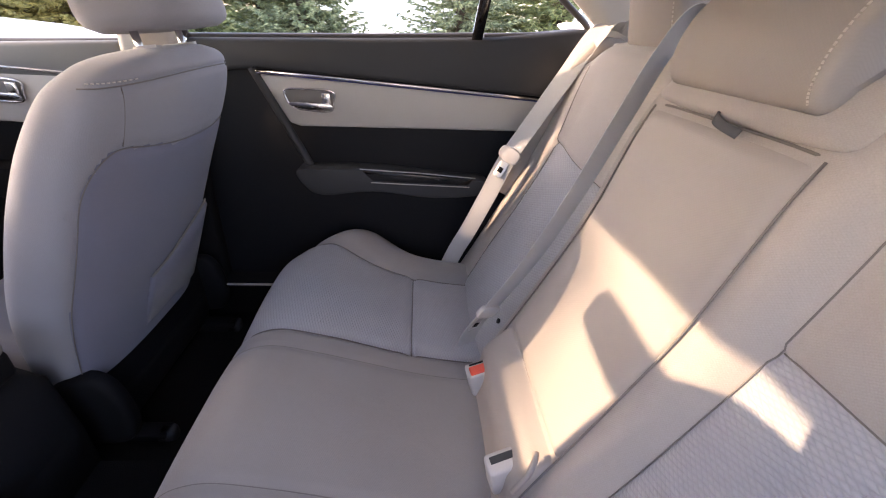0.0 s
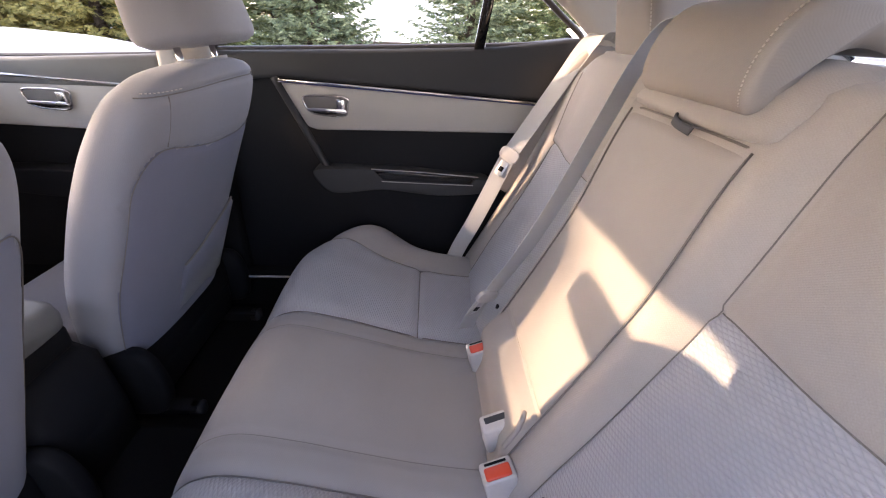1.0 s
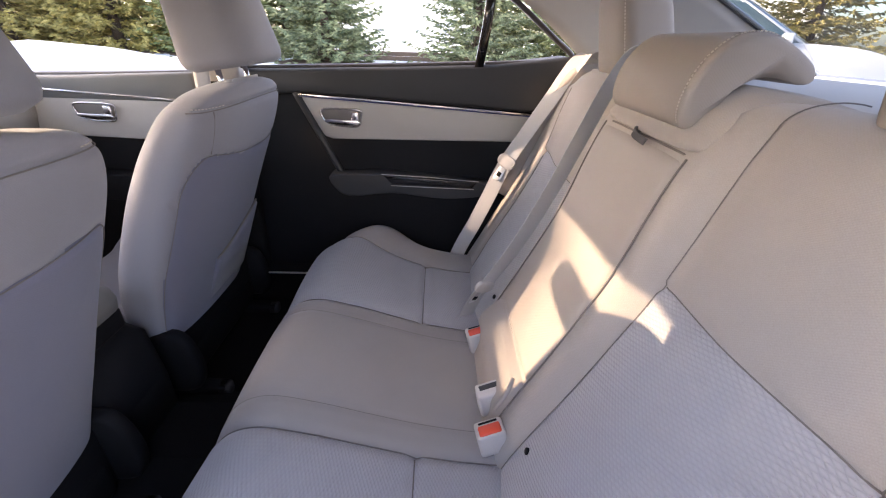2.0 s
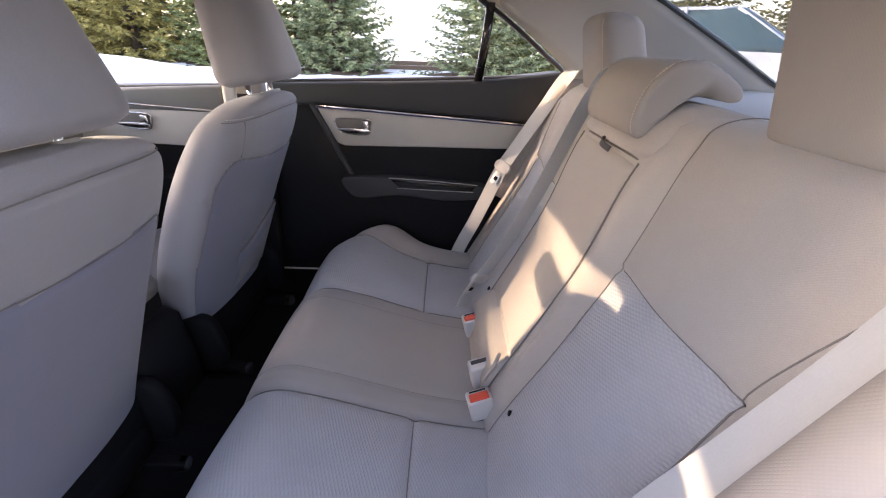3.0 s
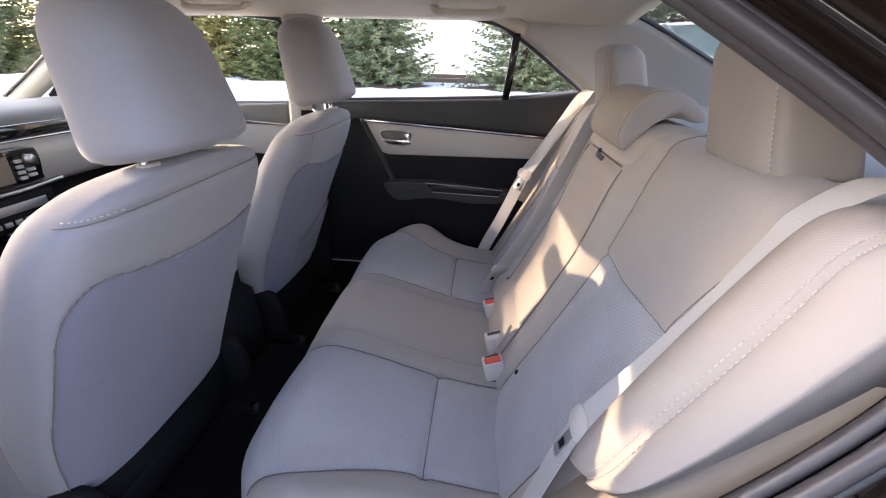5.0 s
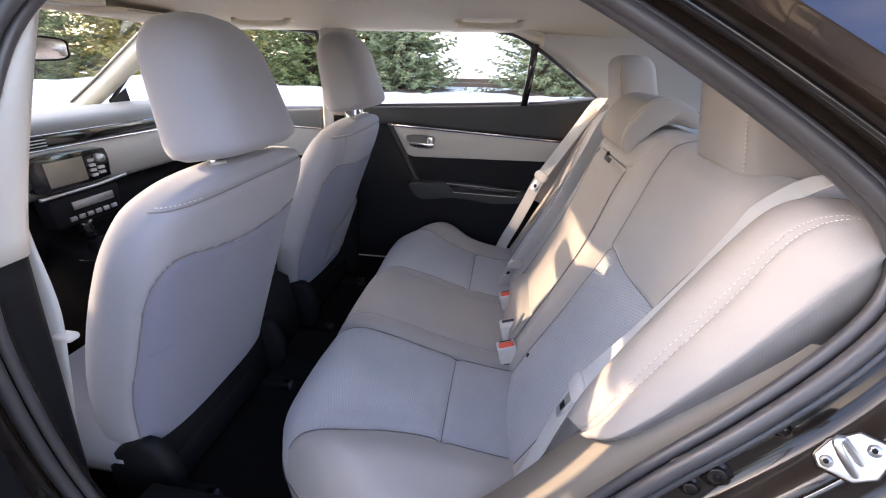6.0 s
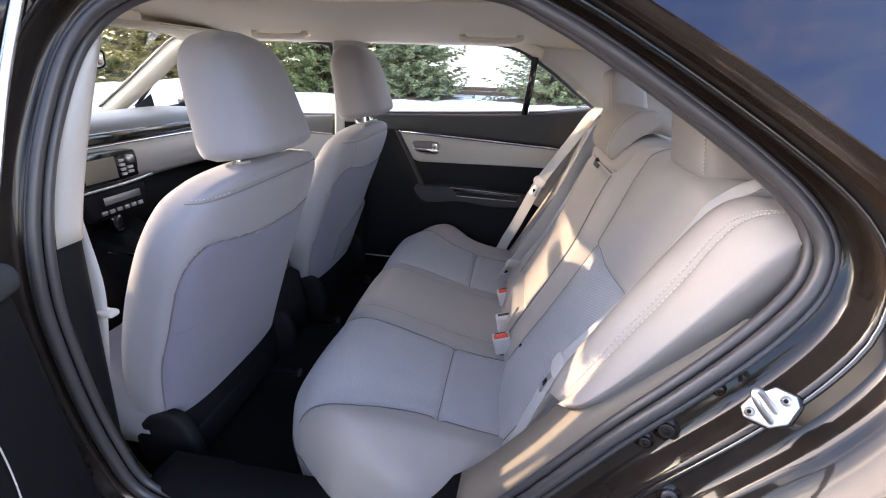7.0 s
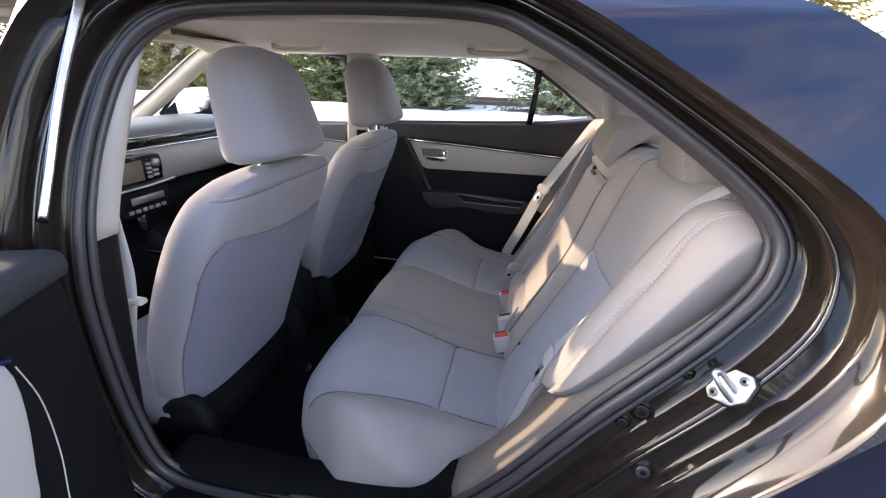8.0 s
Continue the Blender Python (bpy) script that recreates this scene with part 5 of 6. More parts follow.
def dash_sec(y):
    b = 0.03 * (y / 0.6) ** 2
    return [(-1.94, 0.985), (-1.60, 1.030), (-1.33 + b, 1.035), (-1.275 + b, 1.015), (-1.255 + b, 0.985), (-1.25 + b, 0.965)]


rings = [[(x, y, z) for x, z in dash_sec(y)] + [(-1.40, y, 0.95), (-1.94, y, 0.9)] for y in np.linspace(-0.66, 0.68, 24)]
part("top_pad", loft(rings), DASHTOP, dash, "charcoal soft top pad")
rings = [[(-1.25 + 0.03 * (y / 0.6) ** 2 + 0.02, y, 0.955), (-1.235 + 0.03 * (y / 0.6) ** 2, y, 0.90), (-1.250 + 0.03 * (y / 0.6) ** 2, y, 0.83), (-1.30, y, 0.80), (-1.45, y, 0.80), (-1.45, y, 0.95)] for y in np.linspace(-0.66, 0.68, 20)]
part("band", loft(rings), GREYP, dash, "pale grey curved dash band")
part("chrome_line", tube([(-1.228 + 0.03 * (y / 0.6) ** 2, y, 0.958) for y in np.linspace(-0.64, 0.66, 20)], 0.004, 8), CHROME, dash)
part("vent_strip", prism([(-0.62, 0.962), (0.64, 0.962), (0.62, 0.998), (-0.62, 1.0)], -1.262, -1.236, 0.006, "yz"), GLOSSBLACK, dash)
part("lower_pad", loft([[(-1.32, y, 0.80), (-1.28, y, 0.70), (-1.34, y, 0.58), (-1.55, y, 0.50), (-1.6, y, 0.8)] for y in np.linspace(-0.66, 0.68, 8)]), BLACK, dash, "black lower dash")
part("stack_frame", prism(spline_2d([(-0.15, 0.942), (0.045, 0.942), (0.078, 0.925), (0.074, 0.865), (0.05, 0.838), (-0.15, 0.838), (-0.18, 0.88)], 40), -1.25, -1.195, 0.010, "yz"), GLOSSBLACK, dash, "glossy black radio frame")
part("screen", prism([(-0.135, 0.927), (-0.012, 0.927), (-0.012, 0.852), (-0.135, 0.852)], -1.194, -1.190, 0.002, "yz"), material("radio screen glass", (0.22, 0.19, 0.15), 0.12, var=0.3, scale=9, bump=0), dash, "reflecting touch screen")
part("knob", tube([(-1.196, 0.040, 0.912), (-1.176, 0.040, 0.912)], 0.013, 18), STEEL, dash, "volume knob")
for k in range(4):
    part("button", block(-1.196, -1.188, 0.004 + 0.0, 0.022, 0.856 + 0.016 * k, 0.865 + 0.016 * k, 0.001), BUCKLE, dash)
for k in range(2):
    part("button", block(-1.196, -1.188, 0.030, 0.052, 0.860 + 0.016 * k, 0.869 + 0.016 * k, 0.001), BUCKLE, dash)
part("stack_trim", tube([(-1.188, y, 0.829 + 0.06 * max(0.0, y)) for y in np.linspace(-0.18, 0.12, 8)], 0.0055, 8), STEEL, dash, "satin silver strip under the radio")
part("climate_panel", prism([(-0.16, 0.82), (0.080, 0.82), (0.062, 0.725), (-0.16, 0.725)], -1.25, -1.185, 0.010, "yz"), BLACK, dash, "climate control panel")
part("climate_display", prism([(-0.10, 0.800), (0.045, 0.800), (0.045, 0.774), (-0.10, 0.774)], -1.184, -1.181, 0.001, "yz"), STEEL, dash)
for k in range(6):
    part("button", block(-1.186, -1.179, -0.12 + 0.029 * k, -0.10 + 0.029 * k, 0.742, 0.756, 0.002), STEEL, dash)
for s in (-0.12, 0.62):
    part("vent", block(-1.25, -1.228, s - 0.05, s + 0.05, 0.962, 0.996, 0.006), BLACK, dash, "slatted air vent")
    for k in range(3):
        part("slat", block(-1.230, -1.224, s - 0.045, s + 0.045, 0.968 + 0.009 * k, 0.971 + 0.009 * k, 0.0005), STEEL, dash)

console = thing("centre_console", "black centre console with a grey padded armrest lid", "console")
part("body", loft([[(x, -w, 0.25), (x, -w, h), (x, -w + 0.02, h + 0.012), (x, w - 0.02, h + 0.012), (x, w, h), (x, w, 0.25)] for x, w, h in ((-1.42, 0.12, 0.70), (-1.24, 0.105, 0.63), (-1.02, 0.10, 0.57), (-0.85, 0.095, 0.545), (-0.70, 0.09, 0.55), (-0.655, 0.088, 0.53), (-0.635, 0.085, 0.40))]), BLACK, console)
part("lid", loft([super_ring(-0.815, 0, z, 0.150 * k, 0.085 * k, 5, 32) for z, k in ((0.605, 0.9), (0.612, 1.0), (0.635, 1.02), (0.655, 0.98), (0.664, 0.85), (0.667, 0.5))]), RECESS, console, "padded grey lid")
part("lid_base", block(-0.95, -0.68, -0.078, 0.078, 0.55, 0.606, 0.01), BLACK, console)
part("shift_plate", prism(spline_2d([(-1.33, -0.09), (-1.13, -0.09), (-1.09, -0.02), (-1.13, 0.05), (-1.33, 0.05)], 30), 0.600, 0.628, 0.004, "xy"), GLOSSBLACK, console)
part("shift_rim", tube([(x, y, 0.628) for x, y in spline_2d([(-1.33, -0.09), (-1.13, -0.09), (-1.09, -0.02), (-1.13, 0.05), (-1.33, 0.05)], 40)], 0.005, 8, True), CHROME, console)
part("shift_boot", loft([super_ring(-1.240 - 0.012 * t, -0.042, 0.622 + 0.062 * t, 0.058 * (1 - 0.62 * t ** 0.7), 0.046 * (1 - 0.55 * t ** 0.7), 3, 20) for t in (0, 0.15, 0.3, 0.5, 0.75, 1.0)]), BLACK, console, "pleated black lever boot")
part("shift_lever", tube([(-1.245, -0.045, 0.615), (-1.262, -0.052, 0.69)], lambda t: 0.018 - 0.008 * t, 12), BLACK, console)
part("shift_knob", loft([super_ring(-1.265 - 0.02 * t, -0.052, 0.685 + 0.075 * t, 0.031 * k, 0.025 * k, 2.6, 20) for t, k in ((0, 0.6), (0.15, 0.85), (0.4, 1.0), (0.7, 1.15), (0.88, 1.1), (0.97, 0.7), (1.0, 0.2))]), GLOSSBLACK, console, "black gear knob")

# windscreen, pillars, mirror, visors
ws = thing("windscreen", "sloping clear windscreen", "windscreen", kind="structure")
bm = bmesh.new()
bm.faces.new([bm.verts.new(v) for v in ((-2.02, -0.66, 1.01), (-2.02, 0.66, 1.01), (-1.37, 0.60, 1.372), (-1.37, -0.60, 1.372))])
part("pane", bm, SCREEN, ws, smooth=False)
header = [[(-1.352, y, 1.376 - 0.012 * (y / 0.6) ** 2), (-1.362, y, 1.371 - 0.012 * (y / 0.6) ** 2), (-1.395, y, 1.378 - 0.012 * (y / 0.6) ** 2), (-1.40, y, 1.425), (-1.345, y, 1.425)] for y in np.linspace(-0.61, 0.61, 17)]
tagged(part("windscreen_header", loft(header), HEADLINER), "beige trim edge along the top of the windscreen", "trim", kind="structure")
for s, name in ((1, "a_pillar_right"), (-1, "a_pillar_left")):
    pts = spline([(-1.97, s * 0.69, 1.02), (-1.78, s * 0.672, 1.128), (-1.58, s * 0.648, 1.245), (-1.43, s * 0.630, 1.330), (-1.32, s * 0.620, 1.364)], 20)
    rings = [[p + np.array(q) for q in ((0.03, 0, 0.022), (-0.01, -s * 0.03, 0.012), (0.025, -s * 0.040, -0.018), (0.065, -s * 0.012, -0.030), (0.06, s * 0.03, -0.01))] for p in pts]
    tagged(part(name, loft(rings), HEADLINER), "pale beige windscreen pillar trim", "pillar", kind="structure")
    tagged(part("pillar_seal", tube([p + np.array((-0.012, -s * 0.032, 0.016)) for p in pts], 0.006, 8), RUBBER), "black windscreen edge seal", "seal", kind="structure")
    tagged(part("mirror_sail", prism([(-1.84, 1.0), (-1.66, 1.01), (-1.67, 1.11)], s * 0.675 - 0.012, s * 0.655 + 0.012, 0.004), BLACK), "black triangular mirror base", "trim", kind="structure")
for s in (1, -1):
    wing = thing("wing_mirror", "black painted folding wing mirror outside the front door", "mirror", group="wing mirrors")
    part("shell", loft([[(x, s * (0.98 + 0.105 * k * math.cos(a)), 1.065 + 0.068 * k * math.sin(a)) for a in np.linspace(0, math.tau, 24, endpoint=False)] for x, k in ((-1.76, 0.35), (-1.745, 0.7), (-1.71, 0.95), (-1.66, 1.0), (-1.635, 0.98))]), PAINT, wing)
    part("mirror_glass", loft([[(x, s * (0.98 + 0.092 * math.cos(a)), 1.065 + 0.056 * math.sin(a)) for a in np.linspace(0, math.tau, 24, endpoint=False)] for x in (-1.636, -1.632)]), CHROME, wing, "mirror glass")
    part("arm", tube([(-1.71, s * 0.80, 1.02), (-1.70, s * 0.90, 1.03)], 0.022, 10), BLACK, wing)
mirror = thing("rear_view_mirror", "dark framed rear view mirror on the windscreen", "mirror", (-1.34, -0.008, 1.261))
mirror.rotation_euler = (0, radians(6), radians(-14))
out = spline_2d([(-0.115, 0.029), (0.0, 0.035), (0.115, 0.029), (0.128, 0.0), (0.112, -0.031), (0.0, -0.036), (-0.112, -0.031), (-0.128, 0.0)], 36)
part("housing", prism(out, -0.02, 0.014, 0.010, "yz", 3), BLACK, mirror)
part("mirror_glass", prism([(y * 0.93, z * 0.86) for y, z in out], 0.0145, 0.0175, 0.001, "yz"), CHROME, mirror, "mirror glass")
part("stalk", tube([(-0.015, 0.0, 0.004), (-0.165, 0.0, 0.052)], 0.013, 10), BLACK, mirror)
for s in (1, -1):
    visor = thing("sun_visor", "beige folded sun visor on the headliner", "sun visor", (-0.30, 0, 0.004), "sun visors")
    part("board", prism(spline_2d([(-0.93, s * 0.10), (-0.93, s * 0.30), (-0.93, s * 0.46), (-0.80, s * 0.47), (-0.77, s * 0.44), (-0.77, s * 0.2), (-0.78, s * 0.12), (-0.85, s * 0.09)], 40), 1.358, 1.372, 0.005, "xy"), HEADLINER, visor)
    part("edge", tube([(-0.768, s * y, 1.366) for y in (0.13, 0.3, 0.45)], 0.0018, 6), BEIGEP, visor)
dome = thing("map_light", "beige overhead console with map lights", "lamp", (-0.36, 0, 0.0))
part("housing", block(-0.88, -0.72, -0.075, 0.075, 1.374, 1.400, 0.006), HEADLINER, dome)
part("lens", block(-0.84, -0.78, -0.06, 0.06, 1.371, 1.376, 0.002), BUCKLE, dome)

# front belt at the left pillar with its pale tongue
fb = thing("seat_belt", "beige front seat belt hanging at the door pillar", "seat belt")
part("webbing", ribbon(spline([(-0.705, -0.598, 1.15), (-0.685, -0.630, 1.0), (-0.678, -0.638, 0.85), (-0.71, -0.640, 0.72), (-0.80, -0.62, 0.50)], 24), 0.047, (1, 0.2, 0)), WEBBING, fb)
part("tongue_cover", block(-0.683, -0.646, -0.648, -0.624, 0.779, 0.793, 0.006, 3), BUCKLE, fb, "pale plastic tongue cover")

# ---- open rear door, hinged at the left pillar ----
open_door = thing("car_door", "open black car door with black inner panel and pale grey insert", "door", (-0.655, -0.815, 0.0))
open_door.rotation_euler = (0, 0, radians(-68))
# built closed along +x from its hinge, inner face towards +y
part("inner_panel", prism([(0.03, 0.36), (0.80, 0.36), (0.98, 0.60), (1.05, 0.95), (0.03, 0.955)], 0.0, 0.075, 0.02, segments=3), BLACK, open_door, "black grained inner panel")
part("shell", prism([(0.0, 0.30), (0.84, 0.30), (1.03, 0.60), (1.10, 1.02), (0.0, 0.99)], -0.055, -0.002, 0.012, segments=3), PAINT, open_door, "black painted outer shell")
part("door_top", prism([(0.02, 0.945), (1.07, 0.945), (1.10, 1.06), (0.6, 1.03), (0.02, 0.995)], -0.02, 0.088, 0.022, segments=4), UPPER, open_door, "charcoal padded door top")
part("grey_insert", prism(spline_2d([(0.200, 0.895), (0.32, 0.935), (0.98, 0.935), (1.0, 0.82), (0.5, 0.76), (0.27, 0.67), (0.218, 0.74)], 40), 0.06, 0.090, 0.010, segments=3), GREYP, open_door, "pale grey moulded insert")
part("blue_line", tube([(x, 0.091, z) for x, z in ((0.197, 0.899), (0.24, 0.922), (0.33, 0.942), (0.98, 0.944))], 0.004, 8), BLUETRIM, open_door)
part("panel_seam", tube(spline([(0.175, 0.077, 0.875), (0.160, 0.078, 0.80), (0.165, 0.078, 0.70), (0.185, 0.078, 0.60), (0.21, 0.077, 0.40)], 20), 0.0012, 6), GREYP, open_door)
part("hinge_seal", tube([(0.012, 0.03, z) for z in np.linspace(0.36, 0.98, 12)], 0.012, 8), RUBBER, open_door)
part("window_frame", tube([(0.015, -0.025, 0.98), (0.05, -0.012, 1.12), (0.115, 0.03, 1.27), (0.16, 0.06, 1.345), (0.22, 0.065, 1.375), (0.45, 0.07, 1.39), (0.70, 0.06, 1.37), (0.95, 0.0, 1.2), (1.08, -0.03, 1.05)], 0.016, 8), GLOSSBLACK, open_door, "black window frame")
bm = bmesh.new()
bm.faces.new([bm.verts.new(v) for v in ((0.02, -0.02, 0.98), (0.05, -0.01, 1.12), (0.16, 0.055, 1.345), (0.45, 0.065, 1.385), (0.70, 0.055, 1.365), (0.95, 0.0, 1.2), (1.07, -0.03, 1.05))])
part("pane", bm, GLASS, open_door, smooth=False).visible_shadow = False
part("frame_cover", ribbon(spline([(-0.005, -0.058, 0.96), (0.035, -0.045, 1.10), (0.095, -0.005, 1.25), (0.150, 0.030, 1.345)], 16), 0.050, (1, 0, 0), 0.006), PAINT, open_door, "glossy black cover along the window frame")
part("check_strap", block(-0.05, 0.12, -0.02, -0.01, 0.72, 0.745, 0.003), STEEL, open_door)

# ---- latch striker and jamb hardware ----
stk = thing("door_striker", "zinc plated door striker bolted to the black jamb", "striker", (0.434, -0.806, 0.915))
stk.rotation_euler = Vector((-0.62, -0.62, 0.48)).to_track_quat("-Y", "Z").to_euler()
part("plate", prism([(-0.004, 0.026), (0.020, 0.027), (0.028, 0.017), (0.026, -0.009), (0.011, -0.024), (-0.020, -0.027), (-0.028, -0.017), (-0.022, 0.004)], -0.002, 0.004, 0.0018), STEEL, stk)
part("plate_back", prism([(-0.004, 0.028), (0.022, 0.029), (0.031, 0.018), (0.029, -0.010), (0.012, -0.027), (-0.021, -0.030), (-0.031, -0.018), (-0.025, 0.005)], 0.0045, 0.020, 0.002), JAMB, stk)
part("loop", tube(spline([(0.010, 0.002, -0.016), (0.003, -0.016, -0.010), (-0.008, -0.034, 0.0), (-0.016, -0.039, 0.009), (-0.013, -0.032, 0.014), (-0.002, -0.014, 0.006), (0.010, 0.002, -0.003)], 32), 0.0042, 10), STEEL, stk)
for qx, q in ((0.013, 0.016), (-0.016, -0.017)):
    part("screw", tube([(qx, -0.001, q), (qx, -0.0045, q)], 0.0065, 16), STEEL, stk)
    part("screw_socket", tube([(qx, -0.004, q), (qx, -0.0050, q)], 0.003, 6), BLACK, stk)


stk.scale = (0.82, 0.9, 0.92)


def jamb_surface(x, z):
    """The point and outward normal of the jamb over a place in side view."""
    i = min(range(N_OPEN), key=lambda k: abs(float(np.dot(np.array((x, 0, z)) - loop[k], np.cross(outs[k], (0, 1, 0))))) + (9 if np.dot(np.array((x, 0, z)) - loop[k], outs[k]) < 0 or np.linalg.norm(np.array((x, 0, z)) - loop[k]) > 0.2 else 0))
    o = float(np.dot(np.array((x, 0, z)) - loop[i], outs[i])) / wide[i]
    at = lambda j, q: jamb_point(j, q, float(np.interp(q, [s[0] for s in JAMB_SECTION], [s[1] for s in JAMB_SECTION])))
    n = (at(i + 1, o) - at(i - 1, o)).cross(at(i, o + 0.06) - at(i, o - 0.06)).normalized()
    return at(i, o), (n if n.y < 0 else -n)


def jamb_bolt(x, z, label, r=0.012, mat=STEEL):
    p, n = jamb_surface(x, z)
    ob = thing("jamb_bolt", label, "bolt", p, "bolts in the door jamb")
    ob.rotation_euler = n.to_track_quat("-Y", "Z").to_euler()
    part("washer", tube([(0, 0.006, 0), (0, -0.002, 0)], r * 1.6, 22), JAMB, ob)
    part("head", tube([(0, -0.002, 0), (0, -0.008, 0), (0, -0.0085, 0)], lambda t: r if t < 0.9 else r * 0.8, 12), mat, ob, "bolt head")
    part("dimple", tube([(0, -0.008, 0), (0, -0.009, 0)], r * 0.45, 10), BLACK, ob)


jamb_bolt(0.360, 0.828, "dull bolt in an oval pressing of the jamb", 0.011, JAMB)
jamb_bolt(0.338, 0.803, "small black bolt beside the larger one", 0.008, JAMB)
jamb_bolt(0.408, 0.902, "black bolt high on the door jamb", 0.006, JAMB)
jamb_bolt(0.362, 0.760, "black rubber plug low on the door jamb", 0.010, RUBBER)

# beads of melt water and dust specks left on the quarter panel
rnd = random.Random(21)
V, Fc = [], []
for n in range(150):
    x, z, r = rnd.uniform(0.60, 1.20), 0.0, rnd.choice((0.0012, 0.0016, 0.002, 0.003, 0.0045))
    z = rnd.uniform(0.90, 1.22 - 0.18 * (x - 0.6))
    p = skin_point(x, z)
    out_n = Vector((0, -1, (p.y - skin_point(x, z + 0.01).y) / -0.01)).normalized()
    u = out_n.orthogonal().normalized()
    w = out_n.cross(u)
    k = len(V)
    for h, q in ((0.0, 1.0), (0.35, 0.8), (0.55, 0.35)):
        V += [p + out_n * (h * r + 0.0005) + (u * math.cos(math.tau * j / 8) + w * math.sin(math.tau * j / 8)) * r * q for j in range(8)]
    for lv in (0, 1):
        Fc += [(k + 8 * lv + j, k + 8 * lv + (j + 1) % 8, k + 8 * lv + 8 + (j + 1) % 8, k + 8 * lv + 8 + j) for j in range(8)]
    Fc.append(tuple(k + 16 + j for j in range(8)))
tagged(part("water_beads", (V, Fc), GLOSSBLACK), "small dark water beads on the black car panel", "water beads", kind="stuff")

# ---- outside ----
def spruce(x, y, h, r, mat, label, seed, dens=1.0):
    rnd = random.Random(seed)
    z0 = ground_height(x, y)
    ob = thing("spruce", label, "tree", (x, y, z0), "spruces along the yard")
    part("trunk", tube([(0.0, 0, -0.1), (0.05 * rnd.uniform(-1, 1), 0.04, h * 0.4), (0, 0, h)], lambda t: 0.02 + 0.022 * h * (1 - t), 10), BARK, ob)
    V, Fc, LV, LF = [], [], [], []
    levels = int(h / 0.24)
    for lv in range(levels):
        t = (lv + rnd.uniform(-0.3, 0.3)) / levels
        zb = 0.12 + max(0.0, t) * (h - 0.2)
        reach = r * max(0.02, 1 - max(0, t)) ** 0.8 * rnd.uniform(0.85, 1.08)
        nb = max(6, int(15 * (1 - 0.5 * t) * dens))
        a0 = rnd.uniform(0, math.tau)
        for b in range(nb):
            a = a0 + math.tau * b / nb + rnd.uniform(-0.2, 0.2)
            ln = reach * rnd.uniform(0.7, 1.15)
            droop = rnd.uniform(0.10, 0.30) * ln
            base = np.array((0, 0, zb))
            segs = max(3, int(ln / 0.16))
            wd = np.array((math.cos(a), math.sin(a), 0))
            sd = np.array((-math.sin(a), math.cos(a), 0))
            k0 = len(LV)
            for q in range(segs + 1):
                s = q / segs
                p = base + wd * ln * s + np.array((0, 0, -droop * math.sin(s * 2.2) + 0.10 * ln * s ** 3))
                LV += [p + sd * 0.012 * (1 - s) , p - sd * 0.012 * (1 - s), p + np.array((0, 0, 0.014 * (1 - s)))]
                if q:
                    for e, g in ((0, 1), (1, 2), (2, 0)):
                        LF.append((k0 + 3 * (q - 1) + e, k0 + 3 * (q - 1) + g, k0 + 3 * q + g, k0 + 3 * q + e))
                if s < 0.22:
                    continue
                for side in (-1, 1, -1, 1, 0):
                    tw = rnd.uniform(0.12, 0.36) * (1.15 - s * 0.5)
                    dr = sd * side * rnd.uniform(0.5, 1.0) + wd * rnd.uniform(0.35, 1.0) + np.array((0, 0, rnd.uniform(-0.55, 0.25)))
                    dr /= np.linalg.norm(dr)
                    o = p + wd * rnd.uniform(-0.08, 0.08)
                    up = np.array((rnd.uniform(-0.5, 0.5), rnd.uniform(-0.5, 0.5), 1.0))
                    ac = np.cross(dr, up)
                    ac /= np.linalg.norm(ac)
                    w = rnd.uniform(0.018, 0.036)
                    for spin in (0, 1):
                        wv = ac * w if spin == 0 else np.cross(dr, ac) * w
                        k = len(V)
                        V += [o, o + dr * tw * 0.35 + wv, o + dr * tw, o + dr * tw * 0.35 - wv]
                        Fc.append((k, k + 1, k + 2, k + 3))
    part("branches", (LV, LF), BARK, ob)
    tagged(part("crown", (V, Fc), mat, ob, smooth=False), kind="stuff")
    return ob


SPRUCES = [(-3.75, 14.8, 6.6, 2.25, 1, 1.25), (1.35, 15.1, 6.6, 2.25, 1, 1.2), (-7.3, 14.7, 6.2, 2.1, 0, 1.2), (-10.2, 14.2, 6.6, 2.2, 2, 1.1), (-12.9, 13.4, 7.0, 2.4, 2, 1.1)]
LABELS = ("dense green spruce rising from bare brown earth", "full blue-green spruce rising from brown needle litter", "yellowish sunlit spruce at the edge of the snow")
made = [spruce(x, y, h, r, (NEEDLE_G, NEEDLE_B, NEEDLE_Y)[m], LABELS[m], 11 + n, dens) for n, (x, y, h, r, m, dens) in enumerate(SPRUCES)]
